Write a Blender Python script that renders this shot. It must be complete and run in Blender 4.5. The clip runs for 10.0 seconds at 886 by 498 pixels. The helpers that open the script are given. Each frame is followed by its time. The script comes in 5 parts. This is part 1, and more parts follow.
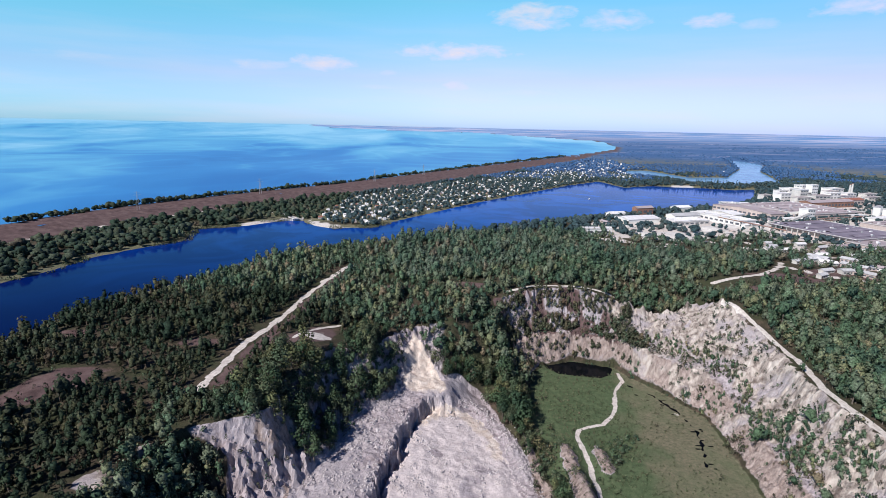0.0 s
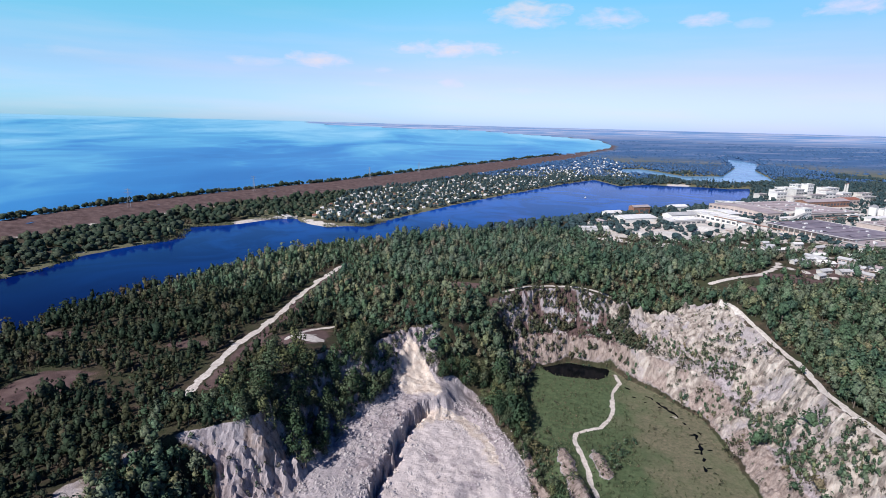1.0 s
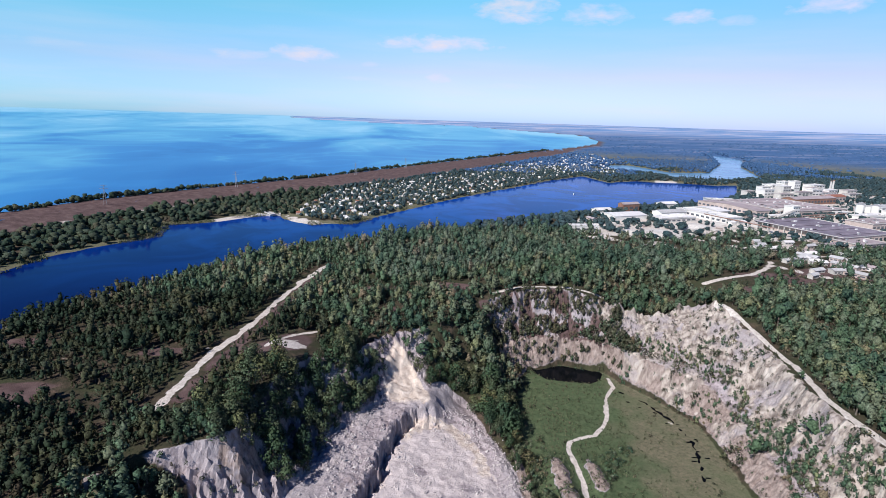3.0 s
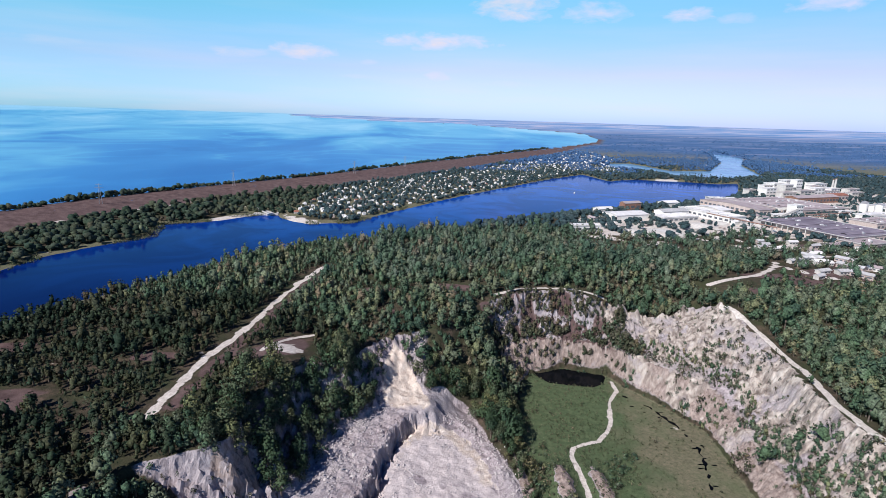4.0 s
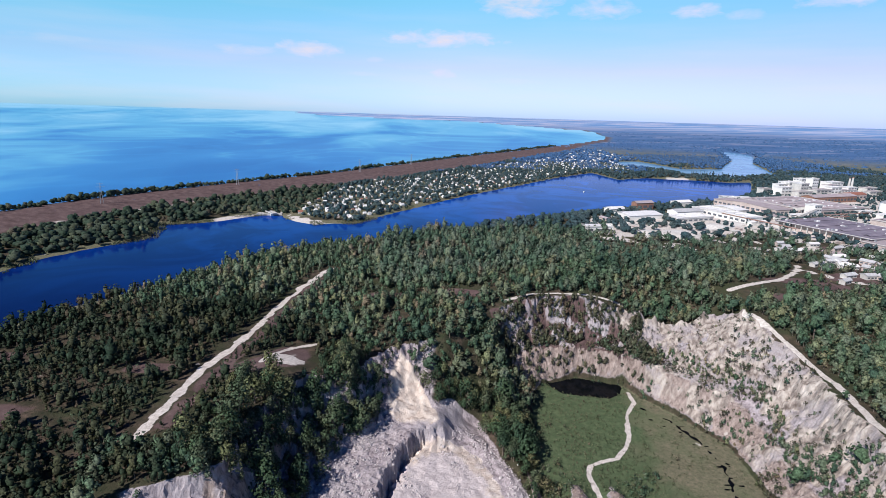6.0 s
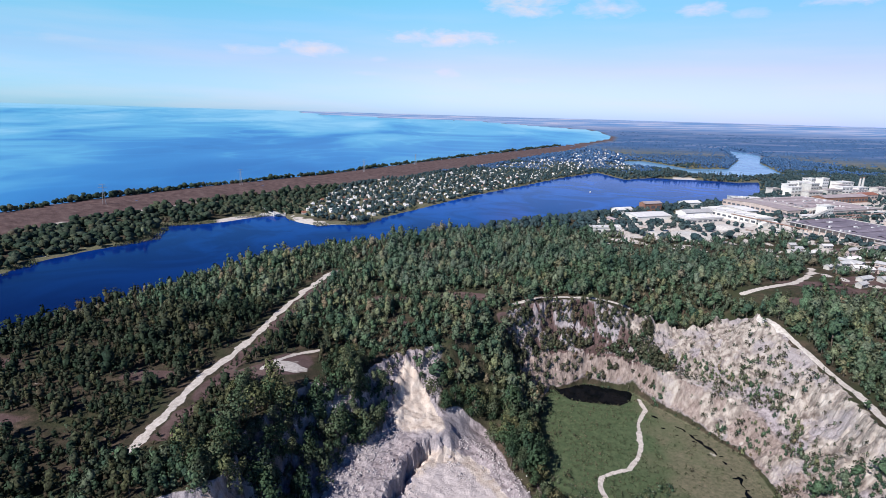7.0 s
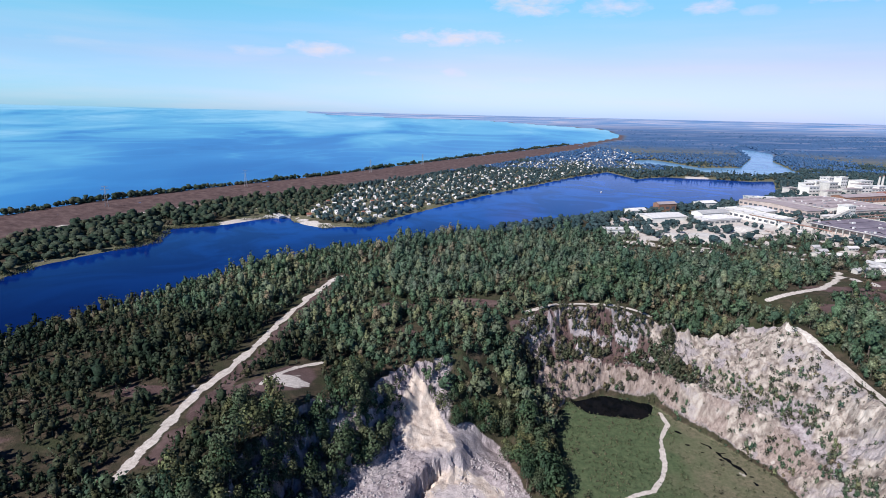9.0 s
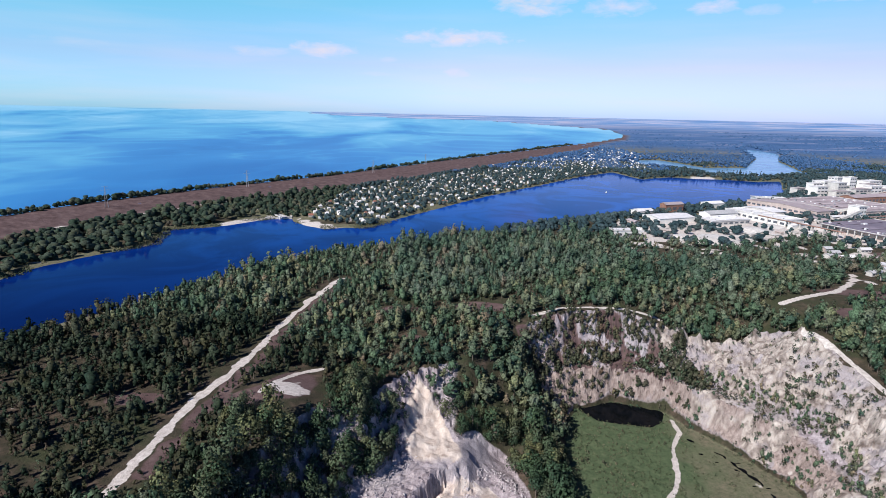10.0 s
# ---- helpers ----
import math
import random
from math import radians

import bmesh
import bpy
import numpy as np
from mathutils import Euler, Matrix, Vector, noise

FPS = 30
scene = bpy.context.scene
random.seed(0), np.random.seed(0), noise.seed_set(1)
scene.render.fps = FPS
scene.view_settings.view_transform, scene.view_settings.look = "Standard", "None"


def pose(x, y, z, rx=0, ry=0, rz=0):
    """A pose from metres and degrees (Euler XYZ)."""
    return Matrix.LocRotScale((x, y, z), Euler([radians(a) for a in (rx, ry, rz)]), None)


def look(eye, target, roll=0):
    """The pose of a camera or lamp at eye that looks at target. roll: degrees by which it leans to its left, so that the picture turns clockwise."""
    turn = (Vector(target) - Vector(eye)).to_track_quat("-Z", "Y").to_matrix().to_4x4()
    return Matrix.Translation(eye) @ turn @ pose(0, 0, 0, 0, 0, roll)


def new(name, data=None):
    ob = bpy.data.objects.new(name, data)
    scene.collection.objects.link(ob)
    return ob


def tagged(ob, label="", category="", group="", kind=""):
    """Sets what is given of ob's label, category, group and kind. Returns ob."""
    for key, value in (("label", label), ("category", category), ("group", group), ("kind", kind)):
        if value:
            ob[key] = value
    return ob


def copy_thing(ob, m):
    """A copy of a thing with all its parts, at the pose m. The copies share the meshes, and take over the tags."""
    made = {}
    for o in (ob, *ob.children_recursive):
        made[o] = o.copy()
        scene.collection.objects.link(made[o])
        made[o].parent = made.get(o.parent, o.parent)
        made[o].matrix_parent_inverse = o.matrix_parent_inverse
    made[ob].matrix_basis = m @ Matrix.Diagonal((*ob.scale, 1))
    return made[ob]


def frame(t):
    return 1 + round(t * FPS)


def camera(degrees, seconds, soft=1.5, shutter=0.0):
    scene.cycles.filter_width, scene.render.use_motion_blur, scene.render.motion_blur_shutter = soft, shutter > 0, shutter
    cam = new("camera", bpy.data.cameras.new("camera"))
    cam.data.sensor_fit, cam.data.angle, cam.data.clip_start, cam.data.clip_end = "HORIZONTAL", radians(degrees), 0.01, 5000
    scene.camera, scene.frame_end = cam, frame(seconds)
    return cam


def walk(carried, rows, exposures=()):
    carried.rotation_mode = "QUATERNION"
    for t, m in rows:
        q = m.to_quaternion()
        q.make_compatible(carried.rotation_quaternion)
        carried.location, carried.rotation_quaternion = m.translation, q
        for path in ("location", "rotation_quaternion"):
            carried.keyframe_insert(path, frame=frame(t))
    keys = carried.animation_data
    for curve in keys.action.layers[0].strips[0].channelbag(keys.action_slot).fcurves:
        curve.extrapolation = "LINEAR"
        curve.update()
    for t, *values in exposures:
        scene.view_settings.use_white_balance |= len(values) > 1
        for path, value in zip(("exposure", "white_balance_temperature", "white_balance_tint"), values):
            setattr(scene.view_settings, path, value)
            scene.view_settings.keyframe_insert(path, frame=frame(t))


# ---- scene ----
cam = camera(80.0, 10.0, soft=0.6)
# seconds, eye (m), yaw, pitch, roll (degrees)
PATH = [
    (0.0, 0.01, 0.0, 116.01, -0.016, -12.989, 1.242),
    (0.5, 0.04, 2.8, 116.11, -0.198, -13.114, 1.361),
    (1.0, -0.23, 5.74, 116.05, -0.559, -13.223, 1.498),
    (1.5, -0.65, 8.95, 116.13, -1.115, -13.35, 1.662),
    (2.0, -0.74, 12.15, 116.15, -1.565, -13.449, 1.697),
    (2.5, -0.89, 15.48, 116.08, -1.874, -13.562, 1.759),
    (4.0, -1.21, 26.07, 116.19, -2.121, -13.888, 1.795),
    (4.5, -1.6, 29.86, 116.26, -2.064, -13.972, 1.779),
    (5.0, -1.93, 33.7, 116.38, -1.959, -14.067, 1.769),
    (5.5, -2.07, 37.5, 116.3, -1.716, -14.122, 1.744),
    (7.0, -3.56, 49.34, 116.36, -1.046, -14.235, 1.637),
    (7.5, -3.79, 53.09, 116.38, -0.782, -14.252, 1.581),
    (8.0, -4.33, 56.95, 116.4, -0.597, -14.283, 1.492),
    (8.5, -4.69, 60.83, 116.03, -0.456, -14.293, 1.403),
    (9.0, -4.99, 64.82, 115.58, -0.274, -14.291, 1.332),
    (9.5, -5.59, 68.77, 115.02, -0.127, -14.289, 1.315),
    (10.0, -6.09, 73.0, 114.58, 0.017, -14.269, 1.269),
]
walk(cam, [(t, pose(x, y, z, 90 + pitch, 0, yaw) @ pose(0, 0, 0, 0, 0, roll)) for t, x, y, z, yaw, pitch, roll in PATH])
scene.view_settings.exposure = 0.3

from mathutils.kdtree import KDTree

# ---- world and sun ----
SKY_STRENGTH = 0.084
SKY_TINT = [(0.0, (0.78, 1.15, 2.15)), (0.12, (1.15, 1.12, 1.62)), (0.30, (0.81, 1.61, 1.58)), (0.6, (0.19, 0.46, 0.92)), (1.0, (0.07, 0.17, 0.50))]
SIDE_TINT = [(0.15, (0.85, 1.10, 1.0)), (0.5, (1.10, 1.03, 1.0)), (0.85, (0.96, 0.84, 0.99))]
CLOUD_COLOUR = (8.2, 7.5, 8.4)
SUN_AZ, SUN_EL = -136.0, 42.0  # degrees from +y towards +x, and above the horizon


# azimuth, elevation, half width and half height of the clouds (degrees), and how dense they are
CLOUDS = [(8.6, 10.8, 4.9, 1.6, 1.0), (16.5, 10.3, 3.9, 1.15, 0.8), (24.8, 9.9, 2.4, 0.8, 0.95), (28.9, 9.4, 1.7, 0.6, 0.4), (35.6, 10.3, 3.6, 1.0, 0.9),
          (0.8, 7.5, 7.2, 1.0, 1.0), (-12.4, 6.1, 3.7, 0.95, 0.95), (-18.1, 5.6, 3.4, 0.6, 0.5), (1.0, 4.2, 1.7, 0.65, 0.75), (-6.0, 5.3, 1.2, 0.35, 0.35),
          (-7.5, 3.9, 2.6, 0.3, 0.25), (8.0, 3.6, 4.0, 0.4, 0.2), (-33.9, 5.3, 3.4, 0.5, 0.22)]


def build_world():
    world = bpy.data.worlds.new("sky")
    scene.world = world
    world.use_nodes = True
    nt = world.node_tree
    nt.nodes.clear()

    def calc(op, a, b=0.0, clamp=False):
        n = nt.nodes.new("ShaderNodeMath")
        n.operation, n.use_clamp = op, clamp
        for socket, v in zip(n.inputs, (a, b)):
            if isinstance(v, bpy.types.NodeSocket):
                nt.links.new(v, socket)
            else:
                socket.default_value = v
        return n.outputs[0]

    def blend(fac, a, b, mode="MIX"):
        n = nt.nodes.new("ShaderNodeMix")
        n.data_type, n.blend_type = "RGBA", mode
        for socket, v in ((n.inputs[0], fac), (n.inputs[6], a), (n.inputs[7], b)):
            if isinstance(v, bpy.types.NodeSocket):
                nt.links.new(v, socket)
            else:
                socket.default_value = (*v, 1) if isinstance(v, tuple) else v
        return n.outputs[2]

    out = nt.nodes.new("ShaderNodeOutputWorld")
    bg = nt.nodes.new("ShaderNodeBackground")
    sky = nt.nodes.new("ShaderNodeTexSky")
    sky.sky_type = "NISHITA"
    sky.sun_disc = False
    sky.sun_elevation = radians(SUN_EL)
    sky.sun_rotation = radians(SUN_AZ)
    sky.altitude = 120.0
    sky.air_density, sky.dust_density, sky.ozone_density = 1.0, 0.4, 3.0
    way = nt.nodes.new("ShaderNodeTexCoord").outputs["Generated"]
    xyz = nt.nodes.new("ShaderNodeSeparateXYZ")
    nt.links.new(way, xyz.inputs[0])
    az = calc("MULTIPLY", calc("ARCTAN2", xyz.outputs[0], xyz.outputs[1]), 57.2958)
    el = calc("MULTIPLY", calc("ARCSINE", xyz.outputs[2]), 57.2958)
    ramp = nt.nodes.new("ShaderNodeValToRGB")
    nt.links.new(calc("DIVIDE", el, 40.0, True), ramp.inputs[0])
    e = ramp.color_ramp.elements
    for _ in range(3):
        e.new(0.5)
    for stop, (at, col) in zip(e, SKY_TINT):
        stop.position, stop.color = at, (*col, 1)
    col = blend(1.0, sky.outputs[0], ramp.outputs[0], "MULTIPLY")
    side = nt.nodes.new("ShaderNodeValToRGB")
    nt.links.new(calc("ADD", calc("MULTIPLY", xyz.outputs[0], 0.6), 0.5, True), side.inputs[0])
    side.color_ramp.elements.new(0.5)
    for stop, (at, tone) in zip(side.color_ramp.elements, SIDE_TINT):
        stop.position, stop.color = at, (*tone, 1)
    col = blend(1.0, col, side.outputs[0], "MULTIPLY")
    plane = nt.nodes.new("ShaderNodeCombineXYZ")
    nt.links.new(az, plane.inputs[0])
    nt.links.new(calc("MULTIPLY", el, 2.6), plane.inputs[1])
    puff = nt.nodes.new("ShaderNodeTexNoise")
    nt.links.new(plane.outputs[0], puff.inputs["Vector"])
    for key, v in (("Scale", 0.42), ("Detail", 6.0), ("Roughness", 0.6), ("Distortion", 0.3)):
        puff.inputs[key].default_value = v
    rag = calc("MULTIPLY", calc("SUBTRACT", puff.outputs["Fac"], 0.5), 2.6)
    total = 0.0
    for a, b, w, h, dense in CLOUDS:
        dx = calc("DIVIDE", calc("SUBTRACT", az, a), w)
        dy = calc("DIVIDE", calc("SUBTRACT", el, b), h)
        far = calc("ADD", calc("MULTIPLY", dx, dx), calc("MULTIPLY", dy, dy))
        edge = calc("SUBTRACT", calc("ADD", 0.75, rag), far)
        total = calc("MAXIMUM", total, calc("MULTIPLY", calc("MULTIPLY", edge, 0.75, True), dense))
    veil = nt.nodes.new("ShaderNodeTexNoise")
    stretch = nt.nodes.new("ShaderNodeCombineXYZ")
    nt.links.new(calc("MULTIPLY", az, 0.05), stretch.inputs[0])
    nt.links.new(calc("MULTIPLY", el, 0.5), stretch.inputs[1])
    nt.links.new(stretch.outputs[0], veil.inputs["Vector"])
    veil.inputs["Scale"].default_value, veil.inputs["Detail"].default_value = 1.0, 4.0
    thin = calc("MULTIPLY", calc("MULTIPLY", calc("SUBTRACT", veil.outputs["Fac"], 0.45), 2.2, True), calc("SUBTRACT", 1.0, calc("DIVIDE", el, 14.0, True)))
    col = blend(calc("MULTIPLY", thin, 0.5), col, CLOUD_COLOUR)
    col = blend(calc("MULTIPLY", total, 0.95), col, CLOUD_COLOUR)
    bg.inputs["Strength"].default_value = SKY_STRENGTH
    nt.links.new(col, bg.inputs["Color"])
    nt.links.new(bg.outputs[0], out.inputs["Surface"])


build_world()
sun_data = bpy.data.lights.new("sun", "SUN")
sun_data.energy, sun_data.angle, sun_data.color = 5.0, radians(0.5), (1.0, 0.94, 0.93)
sun = new("sun", sun_data)
sun_way = Vector((math.sin(radians(SUN_AZ)) * math.cos(radians(SUN_EL)), math.cos(radians(SUN_AZ)) * math.cos(radians(SUN_EL)), math.sin(radians(SUN_EL))))
sun.matrix_world = look(sun_way * 400, (0, 0, 0))


# ---- materials ----
class Mat:
    """A node material under construction."""

    def __init__(self, name, rough=0.8, spec=0.3, metal=0.0):
        self.mat = bpy.data.materials.new(name)
        self.mat.use_nodes = True
        self.nt = self.mat.node_tree
        self.bsdf = self.nt.nodes["Principled BSDF"]
        self.bsdf.inputs["Roughness"].default_value = rough
        self.bsdf.inputs["Specular IOR Level"].default_value = spec
        self.bsdf.inputs["Metallic"].default_value = metal
        self.pos = self.nt.nodes.new("ShaderNodeNewGeometry").outputs["Position"]

    def node(self, kind, **inputs):
        n = self.nt.nodes.new(kind)
        for key, value in inputs.items():
            self.put(n.inputs[key.replace("_", " ")], value)
        return n

    def put(self, socket, value):
        if isinstance(value, bpy.types.NodeSocket):
            self.nt.links.new(value, socket)
        elif isinstance(value, tuple) and len(value) == 3 and socket.type == "RGBA":
            socket.default_value = (*value, 1)
        else:
            socket.default_value = value

    def noise(self, scale, detail=4.0, rough=0.55, stretch=None, warp=0.0):
        vec = self.pos
        if stretch:
            m = self.node("ShaderNodeMapping")
            m.inputs["Scale"].default_value = stretch
            self.nt.links.new(vec, m.inputs["Vector"])
            vec = m.outputs[0]
        n = self.node("ShaderNodeTexNoise", Vector=vec, Scale=scale, Detail=detail, Roughness=rough, Distortion=warp)
        return n.outputs["Fac"]

    def attr(self, name):
        n = self.node("ShaderNodeAttribute")
        n.attribute_name = name
        return n.outputs["Fac"]

    def ramp(self, fac, stops, smooth=False):
        n = self.node("ShaderNodeValToRGB", Fac=fac)
        if smooth:
            n.color_ramp.interpolation = "EASE"
        e = n.color_ramp.elements
        while len(e) < len(stops):
            e.new(0.5)
        for el, (at, col) in zip(e, stops):
            el.position = at
            el.color = (*col, 1) if isinstance(col, tuple) else (col, col, col, 1)
        return n.outputs["Color"]

    def mix(self, fac, a, b, mode="MIX"):
        n = self.nt.nodes.new("ShaderNodeMix")
        n.data_type, n.blend_type = "RGBA", mode
        self.put(n.inputs[0], fac)
        self.put(n.inputs[6], a)
        self.put(n.inputs[7], b)
        return n.outputs[2]

    def math(self, op, a, b=0.0, clamp=False):
        n = self.nt.nodes.new("ShaderNodeMath")
        n.operation, n.use_clamp = op, clamp
        self.put(n.inputs[0], a)
        self.put(n.inputs[1], b)
        return n.outputs[0]

    def bump(self, height, distance, strength=0.6):
        n = self.node("ShaderNodeBump", Height=height, Distance=distance, Strength=strength)
        self.nt.links.new(n.outputs[0], self.bsdf.inputs["Normal"])

    def done(self, colour=None):
        if colour is not None:
            self.put(self.bsdf.inputs["Base Color"], colour)
        return self.mat


def ground_material():
    m = Mat("earth", 0.95, 0.15)
    fine, mid, broad = m.noise(1.6, 6, 0.65), m.noise(0.22, 6, 0.6), m.noise(0.035, 5, 0.55)
    floor = m.ramp(mid, [(0.3, (0.026, 0.028, 0.016)), (0.5, (0.052, 0.044, 0.030)), (0.72, (0.115, 0.082, 0.062))])
    floor = m.mix(m.ramp(broad, [(0.45, 0.0), (0.62, 1.0)]), floor, m.ramp(fine, [(0.3, (0.022, 0.032, 0.015)), (0.7, (0.060, 0.064, 0.034))]))
    grass = m.ramp(m.noise(0.6, 8, 0.75), [(0.32, (0.075, 0.078, 0.050)), (0.48, (0.130, 0.126, 0.080)), (0.62, (0.178, 0.160, 0.108)), (0.75, (0.24, 0.20, 0.145))])
    lush = m.ramp(m.noise(0.35, 8, 0.75), [(0.32, (0.044, 0.068, 0.033)), (0.5, (0.074, 0.106, 0.053)), (0.7, (0.112, 0.140, 0.074))])
    grass = m.mix(m.ramp(m.noise(0.045, 4, 0.6), [(0.45, 0.0), (0.65, 0.5)]), grass, (0.092, 0.122, 0.062))
    grass = m.mix(m.attr("lush"), grass, lush)
    strata = m.noise(0.5, 7, 0.7, (1.0, 1.0, 0.35), 0.4)
    rock = m.ramp(strata, [(0.26, (0.10, 0.084, 0.086)), (0.42, (0.235, 0.20, 0.208)), (0.58, (0.38, 0.335, 0.345)), (0.8, (0.55, 0.49, 0.48))])
    rock = m.mix(m.ramp(broad, [(0.42, 0.0), (0.6, 0.65)]), rock, m.ramp(fine, [(0.3, (0.22, 0.205, 0.215)), (0.7, (0.48, 0.45, 0.465))]))
    pale = m.ramp(m.noise(0.26, 7, 0.62, (1, 1, 0.35), 0.5), [(0.30, (0.10, 0.078, 0.066)), (0.44, (0.23, 0.195, 0.172)), (0.55, (0.38, 0.335, 0.295)), (0.72, (0.54, 0.49, 0.44))])
    pale = m.mix(m.ramp(m.noise(0.055, 5, 0.6), [(0.50, 0.0), (0.60, 0.8)]), pale, m.ramp(fine, [(0.3, (0.24, 0.215, 0.225)), (0.7, (0.40, 0.365, 0.375))]))
    sand = m.ramp(m.noise(0.7, 6, 0.65), [(0.3, (0.38, 0.34, 0.30)), (0.55, (0.56, 0.52, 0.48)), (0.75, (0.68, 0.64, 0.60))])
    heath = m.ramp(m.noise(0.12, 7, 0.65), [(0.3, (0.058, 0.038, 0.037)), (0.5, (0.108, 0.072, 0.069)), (0.75, (0.168, 0.122, 0.112))])
    col = floor
    dust = m.ramp(m.noise(0.28, 7, 0.6), [(0.3, (0.38, 0.335, 0.33)), (0.5, (0.53, 0.475, 0.465)), (0.72, (0.64, 0.58, 0.56))])
    ochre = m.ramp(strata, [(0.3, (0.10, 0.076, 0.068)), (0.48, (0.25, 0.20, 0.178)), (0.75, (0.44, 0.375, 0.34))])
    clay = m.ramp(m.noise(0.3, 6, 0.6, (1, 1, 0.4)), [(0.3, (0.37, 0.295, 0.25)), (0.5, (0.54, 0.465, 0.40)), (0.7, (0.67, 0.605, 0.54))])
    for name, over, soft in (("grass", grass, 0.25), ("rock", rock, 0.3), ("ochre", ochre, 0.5), ("dust", dust, 0.5), ("pale", pale, 0.35), ("clay", clay, 0.35), ("heath", heath, 0.15), ("sand", sand, 0.3)):
        a = m.attr(name)
        edge = m.math("ADD", a, m.math("MULTIPLY", m.math("SUBTRACT", mid, 0.5), soft * 2.2))
        col = m.mix(m.ramp(edge, [(0.38, 0.0), (0.62, 1.0)]), col, over)
    # distance haze painted into the far land's colours, bluer then paler further off
    plain_haze = m.ramp(m.noise(0.006, 5, 0.6, (0.5, 1.8, 1)), [(0.40, (0.042, 0.10, 0.22)), (0.55, (0.060, 0.125, 0.255)), (0.64, (0.18, 0.21, 0.31)), (0.72, (0.08, 0.15, 0.29))])
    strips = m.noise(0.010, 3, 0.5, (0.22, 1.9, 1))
    plain_haze = m.mix(m.attr("far"), plain_haze, m.ramp(strips, [(0.36, (0.10, 0.215, 0.42)), (0.50, (0.15, 0.27, 0.46)), (0.55, (0.35, 0.37, 0.49)), (0.60, (0.42, 0.42, 0.53)), (0.66, (0.20, 0.33, 0.54))]))
    col = m.mix(m.attr("plain_haze"), col, plain_haze)
    h = m.math("ADD", m.math("MULTIPLY", fine, 0.5), m.math("MULTIPLY", strata, 1.0))
    m.bump(h, 0.8, 0.7)
    return m.done(col)


def plain_material(name, stops, scale=1.0, rough=0.85, spec=0.25, bump=0.0, metal=0.0, detail=5):
    m = Mat(name, rough, spec, metal)
    n = m.noise(scale, detail, 0.6)
    col = m.ramp(n, stops)
    big = m.noise(scale * 0.13, 3, 0.5)
    col = m.mix(m.ramp(big, [(0.35, 0.0), (0.65, 0.45)]), col, tuple(v * 0.68 for v in stops[0][1]))
    if bump:
        m.bump(n, bump)
    return m.done(col)


def leaf_material(name, dark, mid, grey, light, warm, single=False, low=0.8, high=1.2):
    m = Mat(name, 0.75, 0.12)
    info = m.node("ShaderNodeObjectInfo").outputs["Random"]
    island = m.node("ShaderNodeNewGeometry").outputs["Random Per Island"]
    tint = m.math("MULTIPLY", info, 0.8) if single else m.attr("tint")
    drift = m.math("MULTIPLY", m.math("SUBTRACT", m.noise(0.028, 4, 0.6), 0.5), 1.6)
    tint = m.math("ADD", tint, drift, True)
    col = m.ramp(tint, [(0.0, dark), (0.32, mid), (0.56, grey), (0.78, light), (1.0, warm)])
    shade = m.ramp(island, [(0.0, low), (1.0, high)])
    col = m.mix(1.0, col, shade, "MULTIPLY")
    twigs = m.ramp(m.noise(1.2, 3, 0.7), [(0.36, 0.42), (0.5, 1.0), (0.64, 1.75)])
    col = m.mix(1.0, col, twigs, "MULTIPLY")
    return m.done(col)


def water_material(name, deep, light, scale, rough, spec, ripple, stretch, dull_arm=None):
    m = Mat(name, rough, spec)
    m.bsdf.inputs["IOR"].default_value = 1.33
    n = m.noise(scale, 6, 0.55, stretch, 1.6)
    col = m.ramp(n, [(0.40, deep), (0.62, light)], True)
    # weaker sky reflection towards the near end, painted as darker water
    if dull_arm:
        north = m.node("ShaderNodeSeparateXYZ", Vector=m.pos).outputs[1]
        col = m.mix(m.ramp(m.math("DIVIDE", north, 1000.0), [(0.3, 1.0), (0.75, 0.0)]), col, dull_arm)
    m.bump(m.noise(0.5, 3, 0.6), ripple, 0.3)
    return m.done(col)


def reservoir_material():
    """Turquoise bloom over deeper blue: broad drifts, thin bright streaks, distant haze painted in."""
    m = Mat("reservoir_water", 0.3, 0.015)
    m.bsdf.inputs["IOR"].default_value = 1.33
    drift = m.noise(0.0021, 5, 0.5, (0.75, 0.42, 1), 0.8)
    thin = m.noise(0.0030, 3, 0.5, (0.6, 0.5, 1), 1.5)
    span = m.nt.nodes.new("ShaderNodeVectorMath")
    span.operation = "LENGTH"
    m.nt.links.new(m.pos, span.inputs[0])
    # haze and sky sheen put into the colour: paler with distance
    haze_lift = m.ramp(m.math("DIVIDE", span.outputs["Value"], 5000.0), [(0.14, 0.10), (0.34, 0.30), (0.60, 0.58), (0.9, 0.80)])
    t = m.math("ADD", m.math("MULTIPLY", m.math("SUBTRACT", drift, 0.5), 1.9), haze_lift)
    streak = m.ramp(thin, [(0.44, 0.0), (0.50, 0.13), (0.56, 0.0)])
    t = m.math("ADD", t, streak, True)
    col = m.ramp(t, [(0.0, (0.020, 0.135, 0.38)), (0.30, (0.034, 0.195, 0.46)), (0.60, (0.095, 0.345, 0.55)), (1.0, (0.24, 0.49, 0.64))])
    m.bump(m.noise(0.5, 3, 0.6), 0.1, 0.25)
    return m.done(col)


EARTH = ground_material()
GREENS = ((0.033, 0.061, 0.041), (0.055, 0.092, 0.051), (0.088, 0.109, 0.074), (0.116, 0.131, 0.068), (0.140, 0.115, 0.076))
LEAF = leaf_material("foliage", *GREENS)
# greens shifted paler and bluer to paint light haze over the mid-distance
LEAF_MID_HAZE = leaf_material("plateau_haze_foliage", (0.038, 0.070, 0.050), (0.055, 0.092, 0.058), (0.082, 0.106, 0.080), (0.102, 0.124, 0.074), (0.126, 0.112, 0.080))
